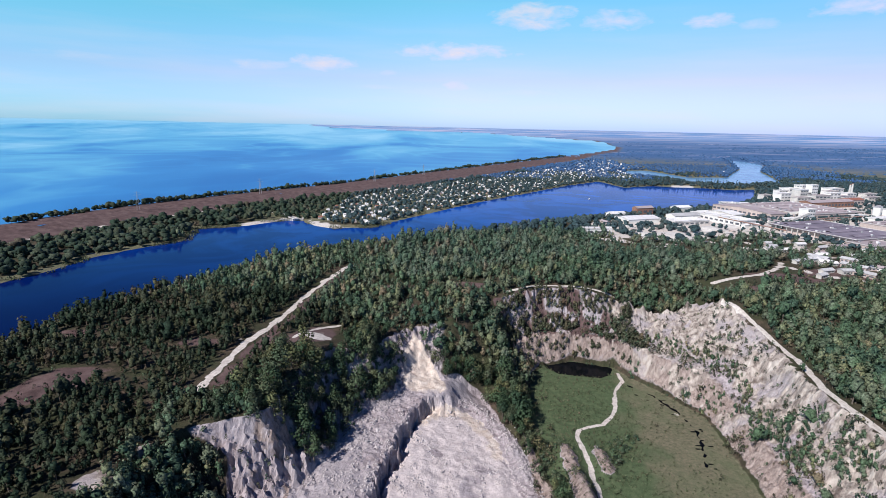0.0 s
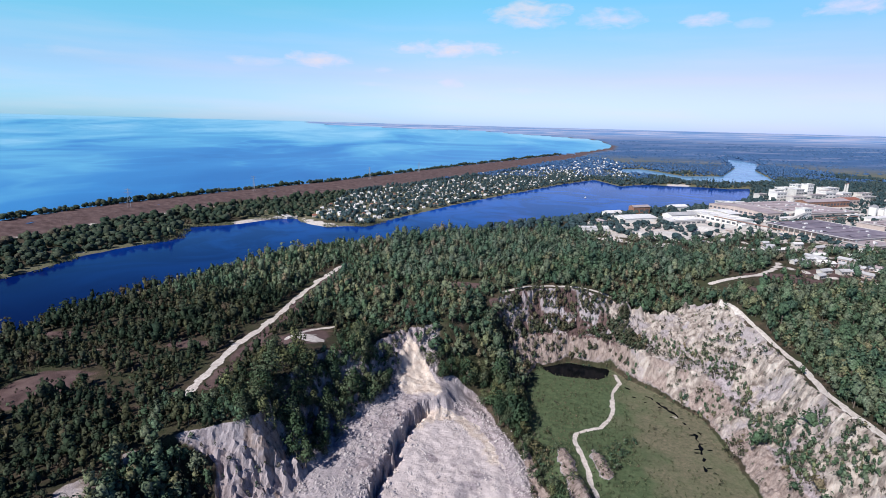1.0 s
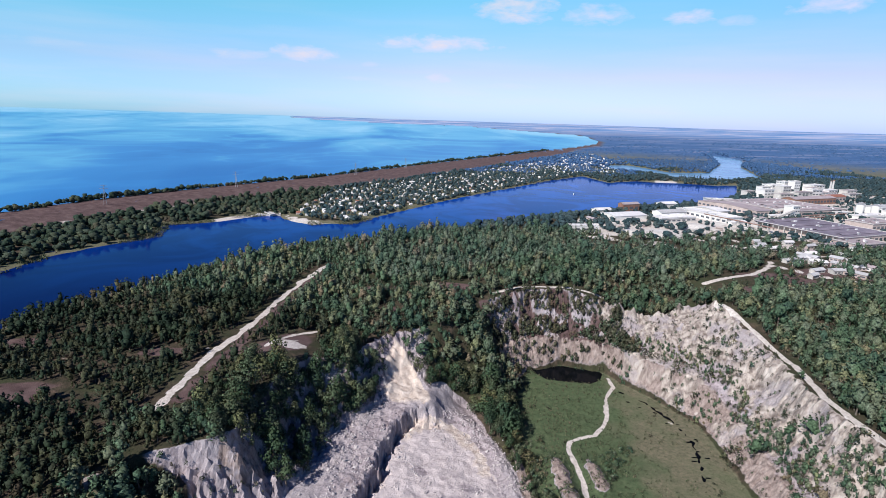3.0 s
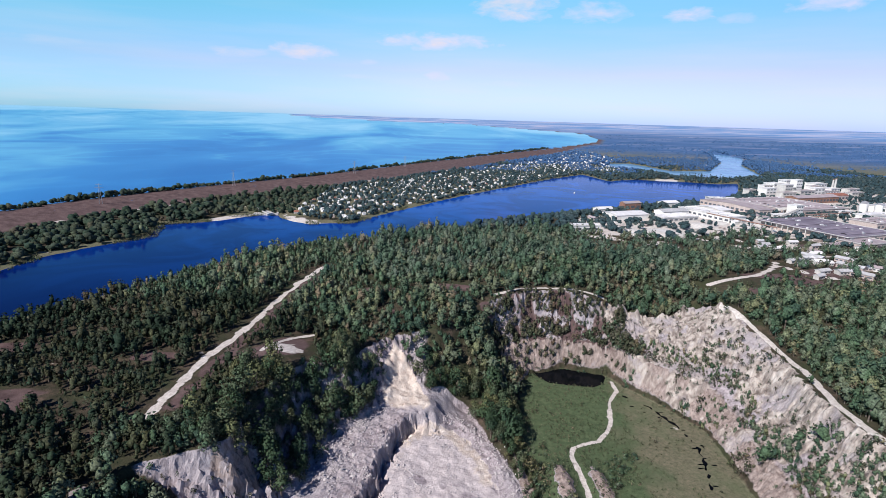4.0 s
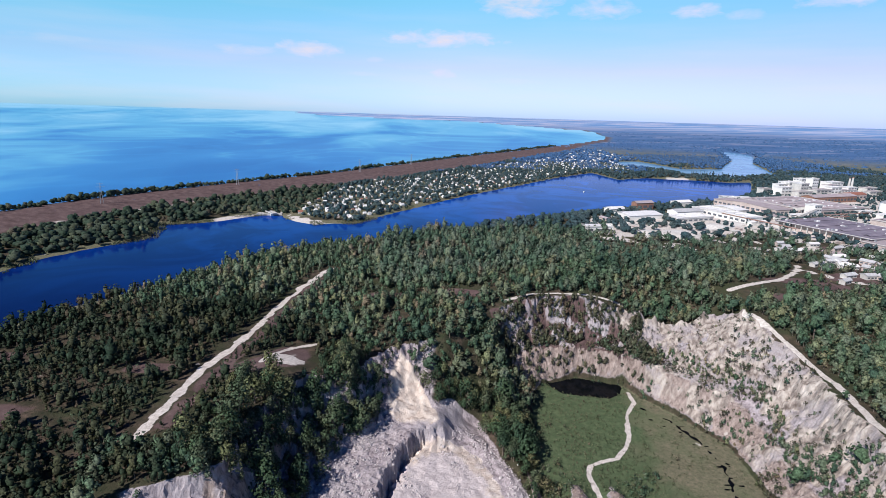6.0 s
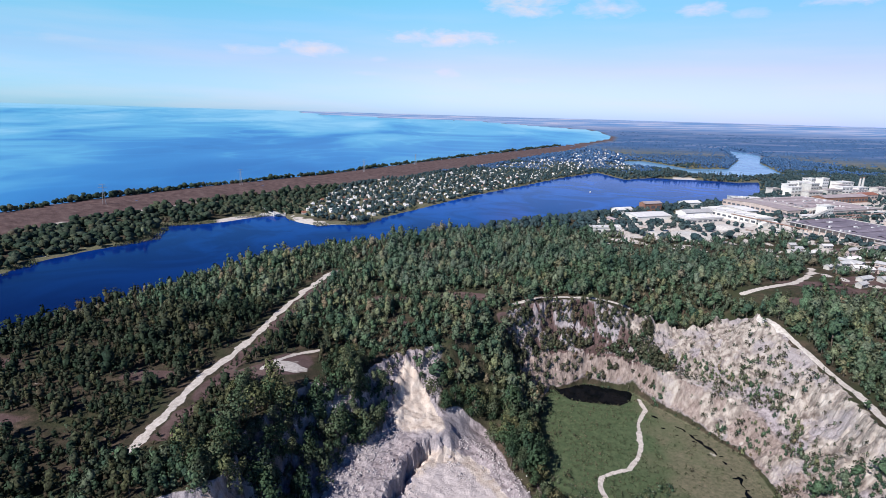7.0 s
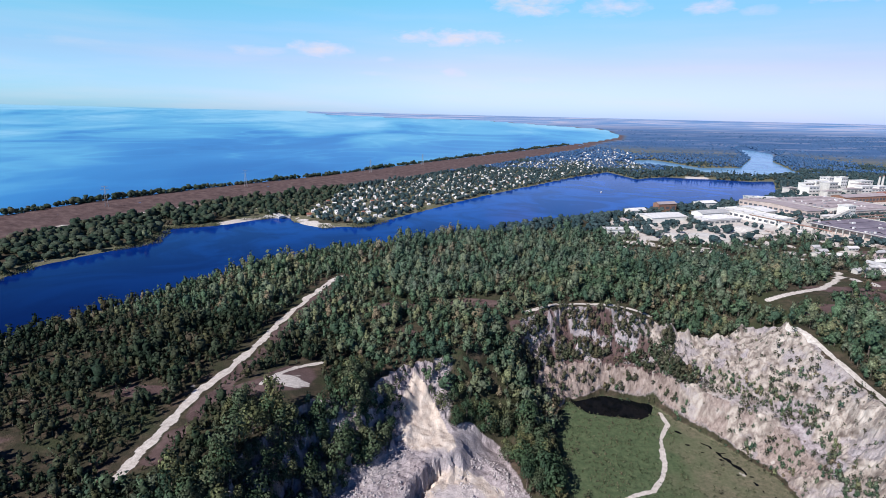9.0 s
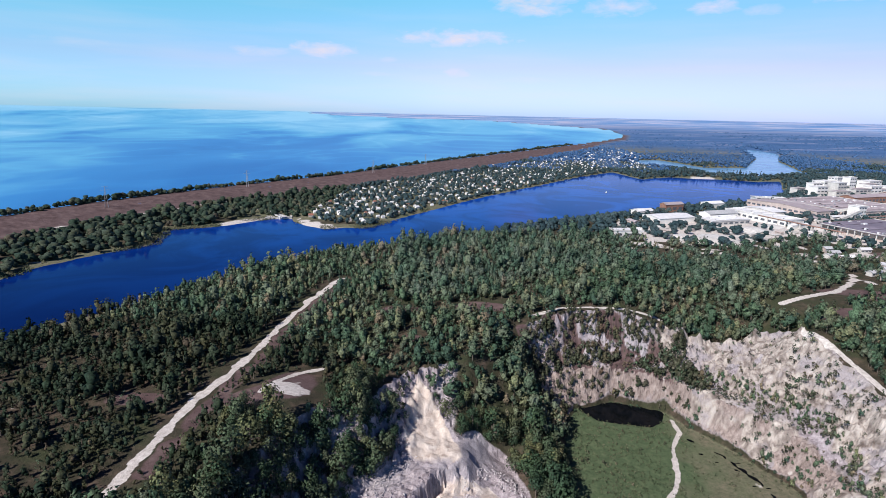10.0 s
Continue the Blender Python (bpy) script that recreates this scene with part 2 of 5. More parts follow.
LEAF_TREE = leaf_material("tree_foliage", (0.025, 0.048, 0.028), (0.042, 0.072, 0.036), (0.066, 0.082, 0.050), (0.096, 0.108, 0.048), (0.106, 0.088, 0.053), single=True)
LEAF_WEST = leaf_material("woodland_foliage", (0.013, 0.025, 0.015), (0.021, 0.035, 0.019), (0.035, 0.043, 0.027), (0.048, 0.052, 0.025), (0.056, 0.045, 0.031))
LEAF_GRASS = leaf_material("marsh_grass", (0.066, 0.090, 0.046), (0.084, 0.102, 0.054), (0.104, 0.114, 0.066), (0.122, 0.120, 0.072), (0.134, 0.112, 0.075), low=0.8, high=1.2)
LEAF_DRY = leaf_material("scrub_foliage", (0.034, 0.044, 0.026), (0.048, 0.054, 0.032), (0.064, 0.062, 0.044), (0.078, 0.074, 0.042), (0.092, 0.066, 0.046))
# haze painted into the leaf colours, bluer for the farther woods
LEAF_FAR_HAZE = leaf_material("far_haze_foliage", (0.020, 0.040, 0.046), (0.028, 0.052, 0.056), (0.036, 0.058, 0.064), (0.044, 0.066, 0.064), (0.056, 0.066, 0.062))
LEAF_HAZE = leaf_material("deep_haze_foliage", (0.030, 0.078, 0.17), (0.038, 0.090, 0.185), (0.046, 0.098, 0.195), (0.054, 0.106, 0.20), (0.066, 0.108, 0.19), low=0.9, high=1.1)
LEAF_BANK = leaf_material("bank_foliage", (0.016, 0.030, 0.020), (0.025, 0.041, 0.025), (0.037, 0.050, 0.035), (0.046, 0.056, 0.032), (0.056, 0.050, 0.036))
BARK = plain_material("bark", [(0.3, (0.09, 0.07, 0.055)), (0.7, (0.22, 0.19, 0.16))], 3.0, 0.95)
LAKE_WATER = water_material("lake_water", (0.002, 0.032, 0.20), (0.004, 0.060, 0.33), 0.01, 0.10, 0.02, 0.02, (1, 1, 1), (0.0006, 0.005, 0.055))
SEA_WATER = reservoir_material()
BACK_WATER = water_material("backwater", (0.10, 0.22, 0.36), (0.16, 0.30, 0.44), 0.01, 0.2, 0.2, 0.05, (1, 1, 1))
POOL_WATER = water_material("pool_water", (0.003, 0.004, 0.005), (0.005, 0.006, 0.008), 0.1, 0.1, 0.05, 0.01, (1, 1, 1))
STONE = plain_material("quarry_stone", [(0.3, (0.31, 0.285, 0.29)), (0.7, (0.58, 0.54, 0.53))], 1.2, 0.95, 0.2, 0.2)
CONCRETE = plain_material("concrete", [(0.3, (0.45, 0.43, 0.40)), (0.7, (0.66, 0.64, 0.60))], 0.5)
WHITEWASH = plain_material("whitewashed_wall", [(0.3, (0.66, 0.64, 0.60)), (0.7, (0.80, 0.79, 0.76))], 0.4)
TAN_WALL = plain_material("tan_brick_wall", [(0.3, (0.42, 0.34, 0.305)), (0.7, (0.57, 0.49, 0.45))], 0.6)
ROOF_PALE = plain_material("pale_sheet_roof", [(0.3, (0.62, 0.61, 0.60)), (0.7, (0.80, 0.79, 0.78))], 0.25, 0.6)
ROOF_BROWN = plain_material("weathered_felt_roof", [(0.3, (0.30, 0.25, 0.26)), (0.7, (0.44, 0.385, 0.395))], 0.15)
ROOF_DARK = plain_material("dark_felt_roof", [(0.3, (0.15, 0.13, 0.17)), (0.7, (0.27, 0.24, 0.28))], 0.12)
ROOF_RED = plain_material("red_tile_roof", [(0.3, (0.26, 0.10, 0.07)), (0.7, (0.36, 0.17, 0.12))], 0.6)
ROOF_GREY = plain_material("grey_slate_roof", [(0.3, (0.36, 0.36, 0.37)), (0.7, (0.55, 0.55, 0.55))], 0.6)
GLASS = plain_material("window_glass", [(0.3, (0.07, 0.08, 0.10)), (0.7, (0.14, 0.15, 0.17))], 0.5, 0.15, 0.5)
STEEL = plain_material("grey_painted_steel", [(0.3, (0.30, 0.30, 0.31)), (0.7, (0.46, 0.46, 0.47))], 0.8, 0.5, 0.4, 0, 0.3)
RUST = plain_material("rusty_steel", [(0.3, (0.20, 0.10, 0.07)), (0.7, (0.34, 0.20, 0.15))], 0.7, 0.8)


# ---- mesh helpers ----
def link_mesh(name, verts, faces, mats, parent=None, label="", indices=None, attrs=(), smooth=False, facet=None, normals=None):
    """One mesh object from arrays: verts (n, 3), faces a list of (m, k) arrays."""
    me = bpy.data.meshes.new(name)
    verts = np.asarray(verts, np.float32)
    me.vertices.add(len(verts))
    me.vertices.foreach_set("co", verts.ravel())
    faces = [np.asarray(f, np.int32) for f in faces if len(f)]
    loops = np.concatenate([f.ravel() for f in faces])
    sizes = np.concatenate([np.full(len(f), f.shape[1], np.int32) for f in faces])
    me.loops.add(len(loops))
    me.loops.foreach_set("vertex_index", loops)
    me.polygons.add(len(sizes))
    me.polygons.foreach_set("loop_start", np.r_[0, np.cumsum(sizes)[:-1]].astype(np.int32))
    for mt in mats:
        me.materials.append(mt)
    if indices is not None:
        me.polygons.foreach_set("material_index", np.asarray(indices, np.int32))
    me.polygons.foreach_set("use_smooth", np.full(len(sizes), smooth) if facet is None else ~facet)
    for key, values in attrs:
        me.attributes.new(key, "FLOAT", "POINT").data.foreach_set("value", np.asarray(values, np.float32))
    if normals is not None:
        me.attributes.new("custom_normal", "FLOAT_VECTOR", "POINT").data.foreach_set("vector", np.asarray(normals, np.float32).ravel())
    me.update(calc_edges=True)
    ob = new(name, me)
    if parent is not None:
        ob.parent = parent
    if label:
        ob["label"] = label
    return ob


def part(name, bm, material, parent, label=""):
    me = bpy.data.meshes.new(name)
    bm.to_mesh(me)
    bm.free()
    me.materials.append(material)
    ob = new(name, me)
    if parent is not None:
        ob.parent = parent
    if label:
        ob["label"] = label
    return ob


def box(bm, x0, x1, y0, y1, z0, z1):
    m = Matrix.Translation(((x0 + x1) / 2, (y0 + y1) / 2, (z0 + z1) / 2)) @ Matrix.Diagonal((x1 - x0, y1 - y0, z1 - z0, 1))
    bmesh.ops.create_cube(bm, size=1, matrix=m)
    return bm


def hash01(i, j, seed):
    h = (i.astype(np.int64) * 374761393 + j.astype(np.int64) * 668265263 + seed * 974634777) & 0xFFFFFFFF
    h = ((h ^ (h >> 13)) * 1274126177) & 0xFFFFFFFF
    return ((h ^ (h >> 16)) & 0xFFFFFF) / float(0xFFFFFF)


def vnoise(x, y, seed=0):
    i, j = np.floor(x), np.floor(y)
    u, v = x - i, y - j
    u, v = u * u * (3 - 2 * u), v * v * (3 - 2 * v)
    a, b = hash01(i, j, seed), hash01(i + 1, j, seed)
    c, d = hash01(i, j + 1, seed), hash01(i + 1, j + 1, seed)
    return (a * (1 - u) + b * u) * (1 - v) + (c * (1 - u) + d * u) * v


def fbm(x, y, scale, octaves=4, seed=0, gain=0.5):
    total, amp, norm = 0, 1.0, 0.0
    for n in range(octaves):
        total = total + amp * vnoise(x / scale * 2**n + 17.3 * n, y / scale * 2**n - 9.1 * n, seed + n)
        norm += amp
        amp *= gain
    return total / norm * 2 - 1


def facets(x, y, scale, seed):
    """Broken rock: every cell of a jittered net is a tilted plane. Gives about -1 to 1."""
    x, y = x / scale, y / scale
    i, j = np.floor(x), np.floor(y)
    best, out = np.full(x.shape, 1e9), np.zeros(x.shape)
    for a in (-1, 0, 1):
        for b in (-1, 0, 1):
            p, q = i + a, j + b
            dx, dy = x - p - hash01(p, q, seed), y - q - hash01(p, q, seed + 1)
            d = dx * dx + dy * dy
            v = (hash01(p, q, seed + 2) * 2 - 1) * 0.8 + dx * (hash01(p, q, seed + 3) * 2 - 1) * 1.3 + dy * (hash01(p, q, seed + 4) * 2 - 1) * 1.3
            out = np.where(d < best, v, out)
            best = np.minimum(best, d)
    return out


def ramp01(v, a, b):
    t = np.clip((v - a) / (b - a), 0, 1)
    return t * t * (3 - 2 * t)


def depth_in(x, y, outline):
    """Signed distance to a closed outline: positive inside."""
    best, inside = np.full(x.shape, 1e18), np.zeros(x.shape, bool)
    for (ax, ay), (bx, by) in zip(outline, outline[1:] + outline[:1]):
        dx, dy = bx - ax, by - ay
        t = np.clip(((x - ax) * dx + (y - ay) * dy) / (dx * dx + dy * dy), 0, 1)
        best = np.minimum(best, (x - ax - t * dx) ** 2 + (y - ay - t * dy) ** 2)
        cross = (ay > y) != (by > y)
        inside ^= cross & (x < (bx - ax) * (y - ay) / (by - ay if by != ay else 1e-9) + ax)
    return np.where(inside, 1, -1) * np.sqrt(best)


def line_gap(x, y, line):
    """Distance to an open line."""
    best = np.full(x.shape, 1e18)
    for (ax, ay), (bx, by) in zip(line, line[1:]):
        dx, dy = bx - ax, by - ay
        t = np.clip(((x - ax) * dx + (y - ay) * dy) / (dx * dx + dy * dy), 0, 1)
        best = np.minimum(best, (x - ax - t * dx) ** 2 + (y - ay - t * dy) ** 2)
    return np.sqrt(best)


# ---- the lie of the land (metres) ----
LAKE = [(-330, 250), (-318, 361), (-306, 397), (-301, 443), (-280, 485), (-258, 519), (-277, 577), (-235, 592), (-212, 621), (-197, 638),
        (-178, 645), (-152, 609), (-126, 595), (-82, 607), (-60, 651), (-20, 719), (49, 829), (137, 952), (255, 1116), (360, 1234),
        (377, 1108), (448, 1155), (505, 1144), (610, 1110), (669, 1143), (560, 955), (468, 850), (338, 780), (254, 735), (177, 685),
        (105, 650), (44, 602), (-9, 560), (-63, 537), (-105, 503), (-137, 458), (-173, 416), (-200, 358), (-223, 326), (-230, 284), (-236, 240)]
LAKE_BACK = [(527, 1588), (611, 1631), (633, 1516), (640, 1400), (770, 1440), (986, 1780), (1300, 2429), (1229, 2074), (986, 1667), (800, 1245), (655, 1190), (575, 1225), (585, 1310), (545, 1400), (510, 1450)]
DAM = [(-600, 200), (-455, 531), (-414, 654), (-331, 799), (-197, 992), (20, 1394), (498, 2221), (1008, 3172)]
DAM_FOOT = [(-560, 180), (-410, 476), (-378, 545), (-334, 634), (-265, 755), (-176, 882), (-41, 1070), (172, 1430), (430, 1912), (969, 2948)]
RESERVOIR = DAM + [(1115, 3454), (1549, 5240), (1404, 6325), (1038, 8869), (756, 11705), (-1176, 12750), (-3209, 16314), (-7244, 28514), (-2.4e6, 9e6), (-9e6, 9e6), (-9e6, -9e5), (-700, -200)]
PIT_RIM = [(-10, 303), (-22, 300), (-32, 288), (-36, 270), (-44, 263), (-54, 262), (-62, 250), (-69, 232), (-71, 216), (-69, 203), (-70, 194), (-78, 189), (-88, 186), (-97, 181), (-104, 172), (-108, 160), (-108, 90),
           (182, 90), (182, 160), (183, 199), (183, 216), (186, 239), (194, 271), (194, 307), (189, 337), (186, 352), (172, 358), (160, 357), (146, 361), (132, 361), (124, 366), (100, 370), (67, 368), (45, 356), (26, 340), (14, 322), (4, 308)]
WEST_FLOOR = [(-10, 270), (-24, 260), (-34, 247), (-41, 236), (-45, 222), (-49, 207), (-52, 196), (-58, 183), (-65, 173), (-73, 167), (-79, 161), (-77, 150), (-74, 90), (50, 90), (48, 208), (43, 232), (33, 256), (24, 284), (11, 285), (0, 276)]
BENCH = [(34, 322), (50, 341), (70, 351), (95, 352), (112, 346), (124, 337), (134, 322), (147, 308), (160, 294), (166, 270), (160, 235), (157, 205), (154, 90), (54, 90), (46, 200), (42, 256), (44, 290)]
WEST_DEEP = [(-5, 261), (-16, 246), (-19, 220), (-25, 203), (-27, 186), (-32, 150), (-32, 90), (50, 90), (40, 190), (36, 219), (32, 243), (17, 267)]
EAST_FLOOR = [(62, 322), (70, 336), (92, 346), (117, 336), (124, 322), (140, 298), (152, 272), (149, 240), (146, 209), (142, 150), (140, 90), (60, 90), (56, 180),
              (52, 214), (50, 236), (46, 256), (50, 280), (58, 308)]
STREAM = [(119, 310), (123, 305), (131, 296), (134, 287), (138.5, 274), (140, 258), (137.5, 248), (133, 234), (130, 226)]
POOL = [(70, 343), (74, 344), (84, 345), (96, 346), (107, 342), (117, 337), (117, 333), (113, 326), (105, 321), (93, 323), (80, 326), (74, 334)]
TRACK = [(-107, 209), (-105, 238), (-102, 268), (-96, 301), (-93, 342), (-88, 378), (-77, 424)]
RIM_TRACK = [(189, 338), (196, 307), (197, 271), (188, 239), (186, 216), (186, 199), (190, 160), (194, 90)]
NORTH_TRACK = [(45, 360), (67, 371), (100, 373), (126, 370)]
PIT_PATH = [(118.6, 326), (118, 315), (109, 301), (104, 283), (97, 271), (90, 263), (82, 260), (75.6, 257)]
CART_PATH = [(75.6, 257), (73.5, 250), (73.7, 238), (73, 222), (70, 170)]
BELT = [(122, 346), (136, 335), (151, 323), (164, 307), (170, 295), (173, 279), (168, 262), (166, 245), (165, 226), (168, 210)]
GROVES = [(157, 278, 6), (128, 323, 4.5), (146, 291, 3), (166, 217, 7), (168, 208, 6), (178, 207, 5), (175, 200, 7), (173, 193, 6), (171, 236, 4), (176, 224, 5), (167, 246, 4), (163, 262, 4)]
THICKETS = [(48, 248, 5), (53, 230, 6), (58, 240, 5), (92, 241, 6), (101, 249, 4), (60, 215, 6), (86, 228, 4)]
FAR_TRACK = [(203, 381), (229, 391), (249, 399), (270, 416), (284, 430), (291, 442)]
SIDE_TRACK = [(-60, 296), (-70, 287), (-76, 276), (-79, 266)]
PATCH = [(-80, 263), (-77, 276), (-71, 288), (-62, 294), (-59, 284), (-58, 266), (-67, 259)]
CLEARING = [(-190, 190), (-186, 214), (-178, 230), (-150, 230), (-156, 209), (-166, 188)]
YARD = [(160, 560), (180, 640), (340, 690), (380, 760), (480, 860), (640, 990), (800, 960), (760, 700), (600, 520), (400, 490), (330, 560), (250, 520), (200, 515)]
LOW_TRACK = [(284, 430), (300, 400), (321, 386), (345, 372)]
GLADES = [(-32, 366, 17, 9), (18, 372, 26, 10), (228, 362, 26, 13), (282, 382, 30, 12), (255, 400, 24, 8), (-22, 330, 8, 6), (-128, 262, 13, 7), (-205, 270, 22, 8), (40, 348, 7, 5), (340, 400, 30, 14), (255, 345, 10, 6), (-96, 240, 3, 14), (302, 410, 16, 10), (332, 436, 24, 16), (362, 498, 26, 14), (300, 468, 20, 8), (215, 470, 16, 7), (150, 500, 18, 7), (-86, 262, 7, 7), (-69, 274, 15, 18)]
BEACH = [[(-165, 640), (-150, 604), (-118, 592), (-95, 600), (-118, 604), (-145, 622)], [(-232, 596), (-208, 622), (-200, 640), (-214, 634), (-236, 606)], [(490, 1150), (545, 1138), (545, 1148), (490, 1160)]]
VILLAGE = [(-168, 660), (-150, 630), (-90, 618), (-55, 675), (-10, 750), (60, 860), (150, 985), (260, 1140), (345, 1255), (500, 1290), (510, 1440), (520, 1620), (640, 1660), (690, 1520), (800, 1520),
           (980, 1850), (1250, 2450), (1100, 2900), (760, 2350), (450, 1830), (200, 1400), (-20, 1060), (-150, 870)]
HALLS = [(430, 582, 48), (497, 752, 56), (413, 712, 36), (346, 650, 34), (372, 690, 18), (233, 628, 22), (288, 622, 26), (300, 655, 20), (262, 690, 14), (163, 552, 14), (236, 545, 20), (585, 805, 40), (463, 676, 16), (567, 668, 26), (520, 610, 26), (640, 730, 28), (592, 717, 18), (660, 890, 40), (418, 520, 20), (212, 552, 8), (300, 588, 12), (330, 606, 10), (380, 600, 9), (163, 552, 12)]
MIDDLE, R0, R1, EYE_Z = (0.0, 37.0), 1800.0, 4800.0, 116.0


def true_place(x, y):
    """From the sheet to the open plan: beyond R0 the land is drawn in, and rises towards the horizon."""
    dx, dy = x - MIDDLE[0], y - MIDDLE[1]
    r = np.sqrt(dx * dx + dy * dy) + 1e-9
    q = np.clip((r - R0) / (R1 - R0), 0, 0.995)
    far = np.where(r > R0, R0 + np.maximum(r - R0, 0) / (1 - q), r)
    k = far / r
    return MIDDLE[0] + dx * k, MIDDLE[1] + dy * k, 1 / k


def drawn_place(x, y, h):
    """From the open plan to the sheet: x, y, z and the scale there."""
    dx, dy = x - MIDDLE[0], y - MIDDLE[1]
    far = np.sqrt(dx * dx + dy * dy) + 1e-9
    s = np.maximum(far - R0, 0)
    r = np.where(far > R0, R0 + s / (1 + s / (R1 - R0)), far)
    k = r / far
    return MIDDLE[0] + dx * k, MIDDLE[1] + dy * k, EYE_Z - (EYE_Z - h) * k, k


def rim_along(x, y, outline):
    """How far along the outline its nearest point lies."""
    best, along, start = np.full(x.shape, 1e18), np.zeros(x.shape), 0.0
    for (ax, ay), (bx, by) in zip(outline, outline[1:] + outline[:1]):
        dx, dy = bx - ax, by - ay
        size = math.hypot(dx, dy)
        t = np.clip(((x - ax) * dx + (y - ay) * dy) / size**2, 0, 1)
        d = (x - ax - t * dx) ** 2 + (y - ay - t * dy) ** 2
        along = np.where(d < best, start + t * size, along)
        best = np.minimum(best, d)
        start += size
    return along


DAM_STRIP = DAM + DAM_FOOT[::-1]


def land(x, y):
    """Height and cover of the open plan at x, y."""
    wob = fbm(x, y, 9, 4, 3)
    lake = np.maximum(depth_in(x, y, LAKE), depth_in(x, y, LAKE_BACK))
    lake = lake + np.where(y < 1500, 3 * wob, 0)
    res = depth_in(x, y, RESERVOIR)
    strip = depth_in(x, y, DAM_STRIP)
    foot, rise = line_gap(x, y, DAM_FOOT), line_gap(x, y, DAM)
    base = 1.0 + 7.5 * ramp01(x, -100, 230) * ramp01(y, 270, 420) - 7.0 * ramp01(x, 110, 180) * (1 - ramp01(y, 270, 345)) + 1.4 * fbm(x, y, 60, 3, 11)
    base = base + 3 * np.exp(-(((x + 72) / 15) ** 2 + ((y - 265) / 18) ** 2)) + 4 * ramp01(x, 120, 180) * np.exp(-(((y - 332) / 14) ** 2)) - 18 * np.exp(-(((x - 156) / 36) ** 2 + ((y - 362) / 22) ** 2))
    base = base - 6.5 * np.exp(-(((x + 14) / 42) ** 2 + ((y - 285) / 34) ** 2)) - 3 * np.exp(-(((x - 34) / 26) ** 2 + ((y - 345) / 18) ** 2))
    north = (y > 560) & (x < 620) & (lake < 0) & (y > 560 + (x + 60) * 0.75)
    base = np.where(north, 2.2 + 0.8 * fbm(x, y, 80, 3, 12), base)
    h = base * ramp01(-lake, 0, 45) + 0.9 * ramp01(-lake, 0, 4) - 4.0 * ramp01(lake, -1, 14)
    bank_h = 9.3 - 7.3 * ramp01(rise / np.maximum(rise + foot, 1e-6), 0.05, 1.0)
    between = (strip > -2) & (res < 2)
    h = np.where(between, np.maximum(h, bank_h), h)
    h = np.where((res > -6) & (res <= 0), np.maximum(h, 9.3), h)
    h = np.where(res > 0, 9.3 - 7 * ramp01(res, 3, 22), h)

    # the quarries: one rim, a western bench with a deeper cut, and a grassy eastern floor
    small = fbm(x, y, 3.6, 3, 21)
    patchy = fbm(x, y, 14, 3, 81)
    rim0 = depth_in(x, y, PIT_RIM)
    s = rim_along(x, y, PIT_RIM) + 2.5 * fbm(x, y, 12, 2, 23)
    rib = np.abs(vnoise(s / 5.5, rim0 / 26, 25) * 2 - 1) * 1.0 + np.abs(vnoise(s / 2.3, rim0 / 12, 26) * 2 - 1) * 0.6 + np.abs(vnoise(s / 15, rim0 / 60, 27) * 2 - 1) * 1.4
    rib = rib / 3.0 * 2 - 1
    wood_slope = ramp01(x, -6, 8) * (1 - ramp01(x + 0.3 * (y - 330), 40, 56)) * ramp01(y, 262, 280) * (1 - ramp01(depth_in(x, y, WEST_FLOOR), -4, -0.5))
    west_wall = 1 - ramp01(x, -8, 6)
    wild = np.clip(1 - wood_slope, 0, 1)
    e = rim0 + 2.6 * wob + wild * (1.2 * small + 4.2 * rib * ramp01(rim0, -6, 4)) * (1 - 0.95 * (1 - ramp01(y, 188, 204)) * (x < 0))
    fw, fe = depth_in(x, y, WEST_FLOOR) + 1.6 * wob + 1.0 * small, depth_in(x, y, EAST_FLOOR) + 1.6 * wob + 0.6 * small
    deep = depth_in(x, y, WEST_DEEP) + 1.2 * fbm(x, y, 7, 3, 41) + 1.5 * facets(x, y, 3.6, 331)
    bench_z = -23.5 - 0.035 * (260 - y) - 2.0 * ramp01(x, -50, -18)
    deep_z = -33.5 - 0.17 * np.clip(x + 10, -10, 60) - 0.05 * np.clip(250 - y, 0, 90)
    trench = 1 - ramp01(x, -10, 4)
    far_w = ramp01(deep, 0.0, 1.2) * trench + ramp01(deep, -5, 7) * (1 - trench)
    floor_w = bench_z + (deep_z - bench_z) * far_w
    berm = deep_z + 2.0 * np.exp(-(((deep + 5) / 3.5) ** 2)) + 9 * ramp01(y, 268, 288) * (1 - ramp01(x, 10, 24))
    side = ramp01(x, 2, 15)
    floor_w = floor_w * (1 - side) + berm * side - 4.5 * np.exp(-(((deep - 1.5) / 1.5) ** 2)) * trench
    floor_w = floor_w + 0.8 * fbm(x, y, 9, 3, 47) + 0.5 * small
    floor_e = -42.3 + 0.35 * fbm(x, y, 12, 4, 71) + 10 * np.exp(-(((x - 64) / 5) ** 2 + ((y - 196) / 22) ** 2)) + (4.5 + 2 * small) * np.exp(-(((x - 64) / 4) ** 2 + ((y - 231) / 10) ** 2)) + (4.5 + 2 * small) * np.exp(-(((x - 80.5) / 3.6) ** 2 + ((y - 228) / 11) ** 2))
    dw, de = np.maximum(-fw, 0), np.maximum(-fe, 0)
    floor = np.where((fw > 0) & (fe > 0), floor_e, np.where(fe > 0, floor_e, np.where(fw > 0, floor_w, (floor_w * de + floor_e * dw) / np.maximum(dw + de, 1e-6))))
    d = np.minimum(dw, de)
